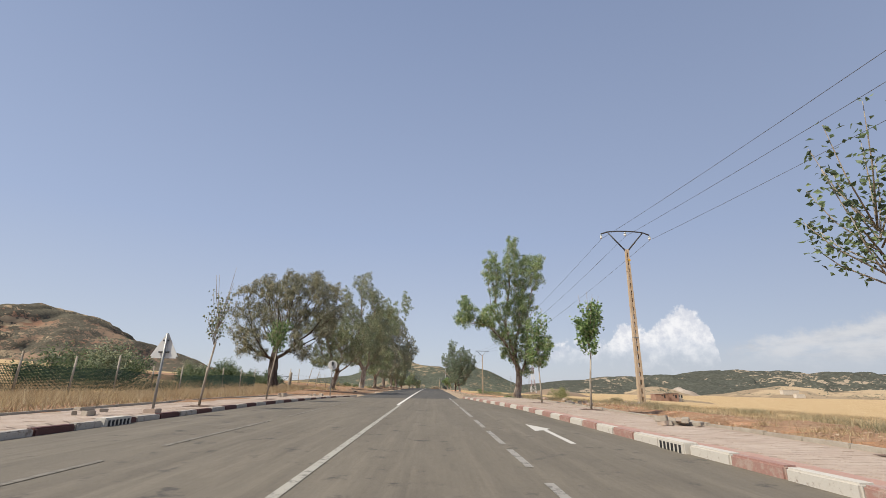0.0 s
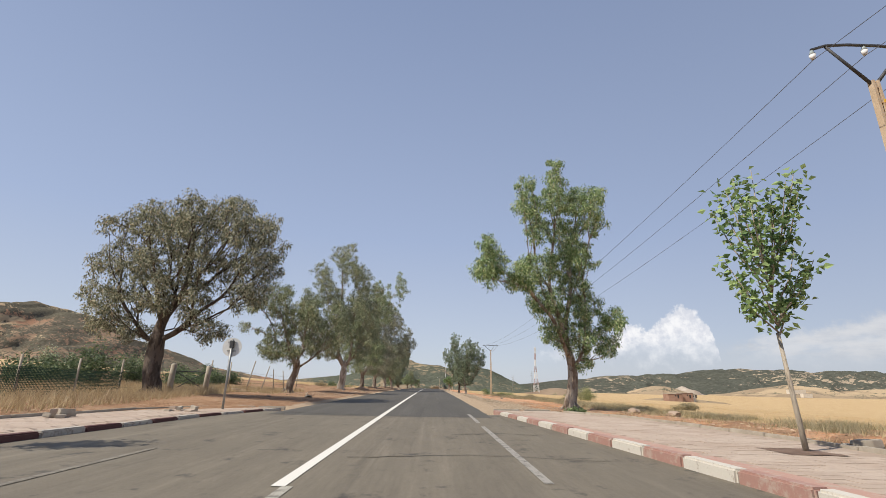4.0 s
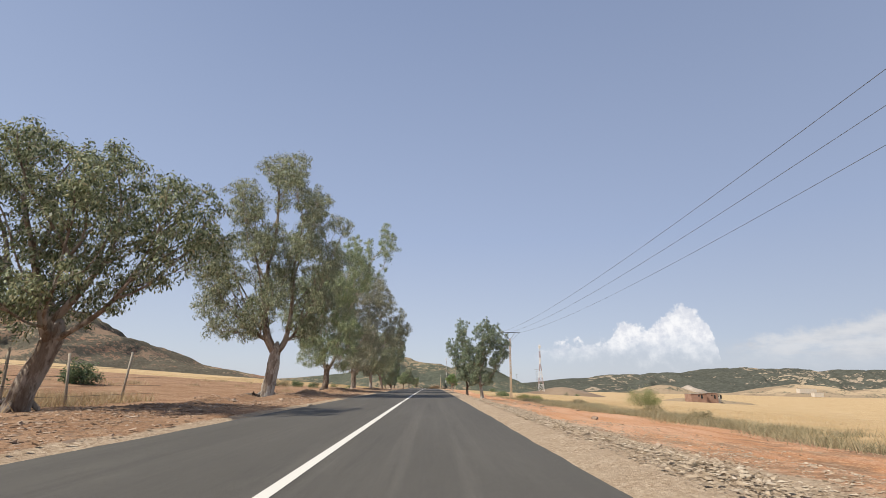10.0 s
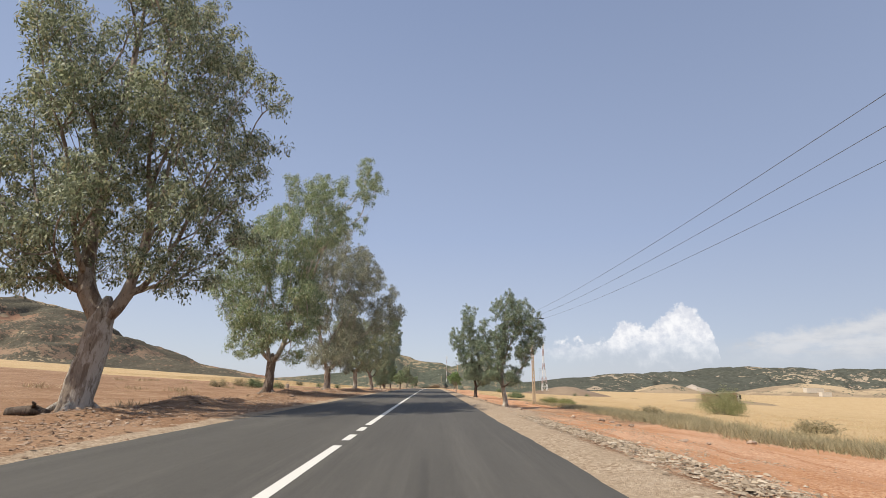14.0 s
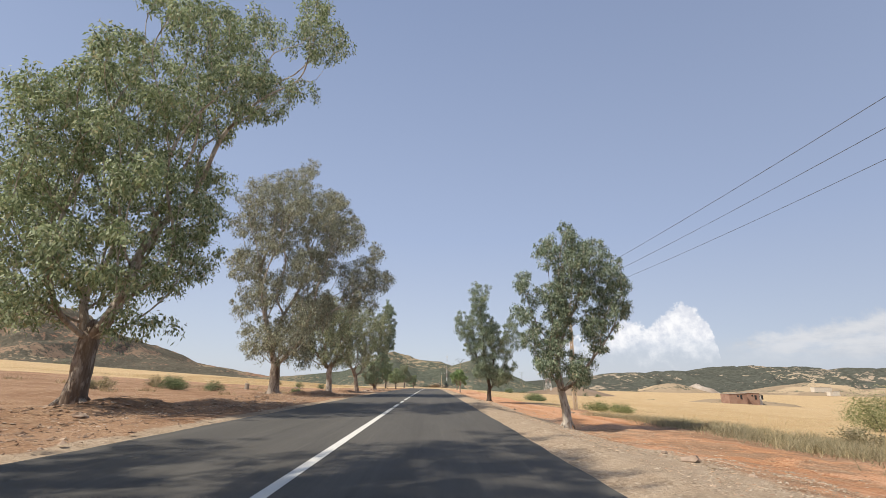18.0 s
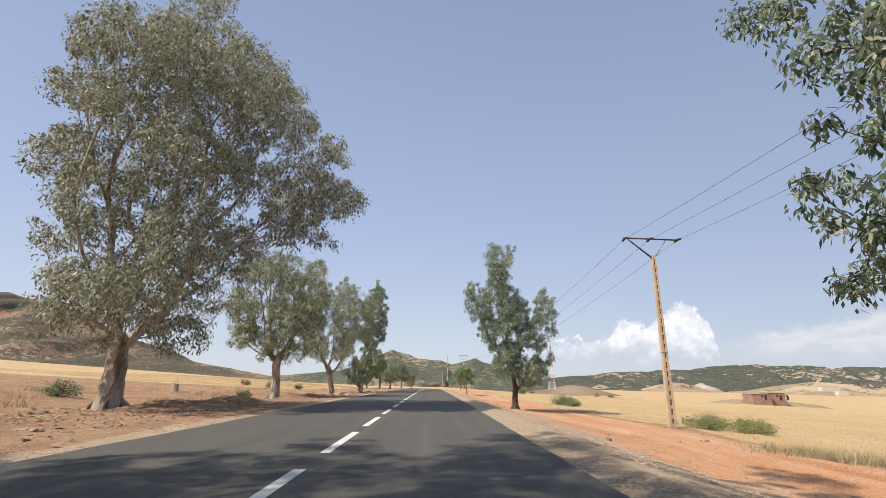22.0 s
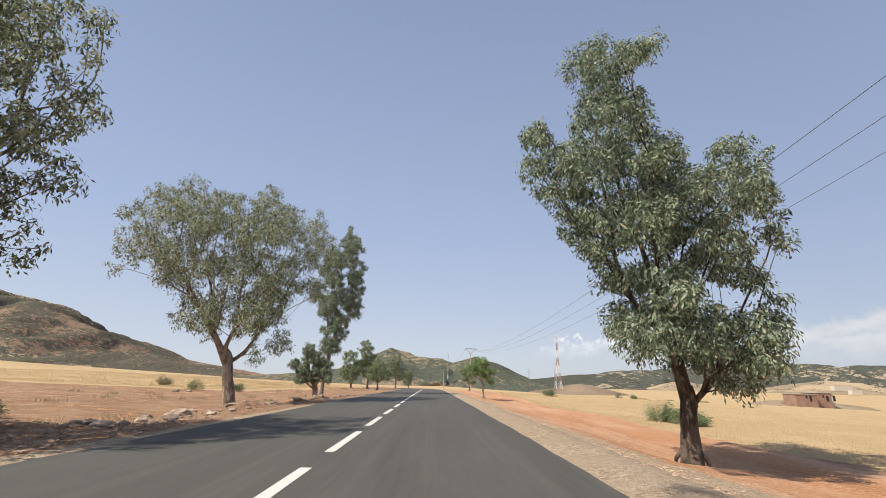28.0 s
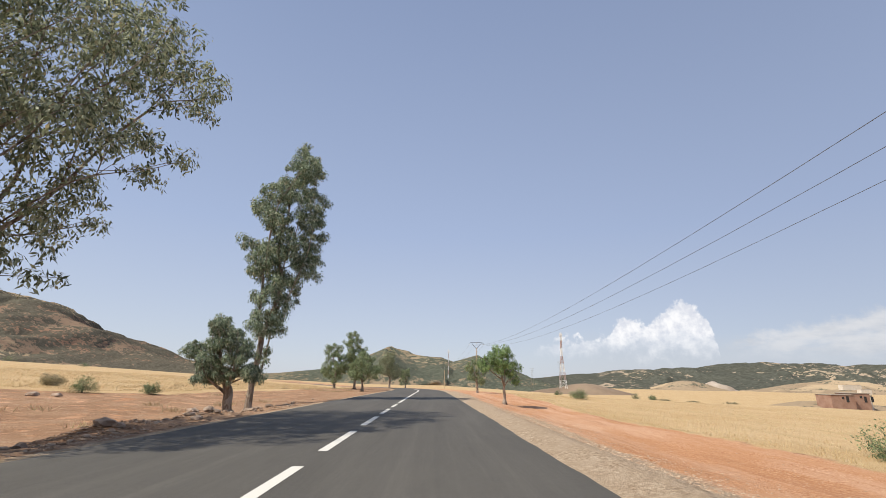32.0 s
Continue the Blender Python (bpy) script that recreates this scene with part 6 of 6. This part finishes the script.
for x, y, side, w, d in ((-8.06, 17.0, -1, 0.8, 0.8), (-8.15, 24.0, -1, 0.8, 0.8), (6.29, 18.8, 1, 0.8, 0.8), (5.62, 24.7, 1, 0.8, 0.8), (7.0, 6.9, 1, 0.8, 0.8)):
    v, f = [], []
    n = 6
    for i in range(n + 1):
        for j in range(n + 1):
            v.append((x + (i / n - 0.5) * w + random.uniform(-0.03, 0.03), y + (j / n - 0.5) * d + random.uniform(-0.03, 0.03), pave_z(y, side) + 0.014 + random.uniform(0, 0.02) * (0 < i < n and 0 < j < n)))
    for i in range(n):
        for j in range(n):
            a = i * (n + 1) + j
            f.append((a, a + n + 1, a + n + 2, a + 1))
    tagged(mesh_object("tree_pit", v, f, M["dark_stone"]), "square pit of dark earth in the pavement", "tree pit", "pits in the pavement")


def heap(x, y, z, n, seed, spread, label):
    rng = random.Random(seed)
    t = base("rubble_heap", x, y, z, label, "rubble heap", "heaps of rubble")
    for i in range(n):
        bm = box_bm(0, 0, 0, rng.uniform(0.12, 0.4), rng.uniform(0.1, 0.25), rng.uniform(0.06, 0.14), 0.012)
        bmesh.ops.transform(bm, matrix=pose(rng.gauss(0, spread), rng.gauss(0, spread * 0.6), 0.05 + 0.09 * (i > n * 0.6), rng.uniform(-8, 8), rng.uniform(-8, 8), rng.uniform(0, 180)), verts=bm.verts)
        part("chunk", bm, M["concrete"] if i % 3 else M["paver"], t)
    return t


heap(-8.5, 12.2, pave_z(12.2, -1), 6, 1, 0.22, "loose grey kerb blocks lying on the pavement")
heap(5.95, 12.0, pave_z(12.0, 1), 9, 2, 0.24, "broken paving blocks heaped on the pavement")
heap(7.8, 25.5, on_ground(7.8, 25.5) + 0.05, 10, 3, 0.35, "broken blocks and stones behind the pavement")
heap(11.6, 27.2, on_ground(11.6, 27.2), 14, 4, 0.7, "pale stones heaped at the foot of the pole")
heap(-8.0, 32.6, pave_z(32.6, -1) - 0.05, 8, 5, 0.35, "broken paving blocks heaped on the pavement")
heap(-9.0, 29.4, pave_z(29.4, -1), 7, 6, 0.3, "broken paving blocks heaped on the pavement")

for x, y, side in ((4.22, 8.45, 1), (-7.1, 11.2, -1)):
    t = base("drain_inlet", x + side * 0.04, y, float(crown_z(y)), "white concrete kerb inlet with dark upright slots", "drain")
    part("frame", box_bm(0, 0, 0.07, 0.26, 0.9, 0.2, 0.02), M["kerb_white"], t)
    for i in range(6):
        part("slot", box_bm(-side * 0.13, -0.33 + 0.13 * i, 0.06, 0.02, 0.06, 0.12), M["dark_hole"], t, "dark slot")

# edging along the back and round the end of each footway
for nm, edge, side in (("edging_right", PAVE_R, 1), ("edging_left", PAVE_L, -1)):
    b = base(nm, 0, 0, 0, "narrow concrete edging stones behind the pavement", "edging", kind="structure")
    bm = box_bm(0, 0, -0.1, 0.1, 0.985, 0.34, bevel=0.012)
    me = bpy.data.meshes.new("edging_stone")
    bm.to_mesh(me)
    bm.free()
    me.materials.append(M["concrete"])
    for i in range(42):
        y = -7 + i + 0.5
        xa, xb = float(edge(y - 0.5)), float(edge(y + 0.5))
        ln = math.hypot(1.0, xb - xa)
        ob = new("edging_stone", me)
        ob.matrix_world = pose((xa + xb) / 2 + side * 0.05, y, pave_z(y, side) + random.uniform(-0.015, 0.01), 0, 0, math.degrees(math.atan2(xa - xb, 1.0))) @ Matrix.Diagonal((1, ln, 1, 1))
        ob.parent = b
    inner = float(lerp_at(35.3, KERB_Y, KERB_RX if side > 0 else KERB_LX))
    outer = float(edge(35.5))
    n = max(2, int(abs(outer - inner)))
    for i in range(n):
        ob = new("edging_stone", me)
        ob.matrix_world = pose(inner + (outer - inner) * (i + 0.5) / n, 35.6, pave_z(35.5, side) - 0.02, 0, 0, 90)
        ob.parent = b

ribbon("painted_band", np.arange(-8, 32.6, 0.5), lambda y: lerp_at(y, KERB_Y, KERB_RX) + 0.2, lambda y: lerp_at(y, KERB_Y, KERB_RX) + 0.52, 0.128, 0.05, M["band"], "faded red paint band along the pavement's edge", "paint", z_add=lambda x, y: -end_drop(y, 1))

# culverts under the left verge
for x, y, dip, r in ((-5.45, 65.2, 0.13, 0.2), (-7.20, 45.70, 0.1, 0.24)):
    t = base("culvert_pipe", x, y, on_ground(x, y) - dip, "concrete culvert pipe half buried in the verge", "pipe", "culverts under the verge", rz=20)
    v, f = [], []
    for k in range(2):
        for q in (r, r * 0.78):
            for i in range(20):
                w = 2 * math.pi * i / 20
                v.append((math.cos(w) * q, k * 0.45, math.sin(w) * q))
    for i in range(20):
        j = (i + 1) % 20
        f += [(i, j, 20 + j, 20 + i), (40 + i, 60 + i, 60 + j, 40 + j), (i, 40 + i, 40 + j, j), (20 + i, 20 + j, 60 + j, 60 + i)]
    mesh_object("pipe", v, f, M["concrete"], t)
    # upright dark disc closing the pipe partway in
    v, f = tube([(0, 0.2, 0), (0, 0.21, 0)], [r * 0.8, r * 0.8], 16)
    mesh_object("silt", v, f, M["dark_stone"], t, "dark disc across the inside of the pipe")

# dead wood at the foot of the forked tree
t = base("fallen_log", -11.9, 75.0, on_ground(-11.9, 75.0), "dark weathered log lying at the foot of the tree", "log")
v, f = tube([(-0.55, -0.1, 0.1), (-0.2, 0.0, 0.14), (0.2, 0.03, 0.13), (0.6, -0.04, 0.1)], [0.13, 0.16, 0.15, 0.1], 10)
mesh_object("stem", [p + Vector((0, 0, 0.03 * math.sin(p.x * 9 + p.y * 14))) for p in v], f, M["bark_dark"], t, smooth=True)
v, f = tube([(0.1, 0.0, 0.2), (0.25, -0.15, 0.34), (0.3, -0.3, 0.4)], [0.06, 0.045, 0.025], 7)
mesh_object("snag", v, f, M["bark_dark"], t, smooth=True)

# broken boundary posts on the reddish field
for x, y, r, h, seed in ((-23.9, 140.0, 0.29, 0.75, 1),):
    rng = random.Random(seed)
    t = base("concrete_stump", x, y, on_ground(x, y), "short broken concrete post with rusty rods on top", "post", "broken posts on the field")
    v, f = tube([(0, 0, -0.1), (0.01, 0, h * 0.5), (0.02, 0.01, h * 0.97), (0.02, 0.01, h)], [r * 1.05, r, r * 0.97, r * 0.85], 14)
    mesh_object("post", [p * (1 + 0.03 * math.sin(p.z * 11 + p.x * 9 + seed)) for p in v], f, M["concrete"], t)
    for a in range(3):
        e = (math.cos(a * 2.1) * r * 0.5, math.sin(a * 2.1) * r * 0.5)
        rod("rod", (e[0], e[1], h - 0.05), (e[0] + rng.uniform(-0.1, 0.1), e[1], h + rng.uniform(0.15, 0.5)), 0.012, 0.01, M["bark_brown"], t, 6, "rusty iron rod")

# ---- pavements (many pieces, last) ----
pavement("pavement_right", lambda y: lerp_at(y, KERB_Y, KERB_RX) + 0.2, PAVE_R, -8, 35.5, 0.12, "reddish block-paved footway with broken spots", (15, 36), 300)
pavement("pavement_left", lambda y: lerp_at(y, KERB_Y, KERB_LX) - 0.2, PAVE_L, -4, 35.5, 0.10, "reddish block-paved footway with broken spots", (14, 36), 300)
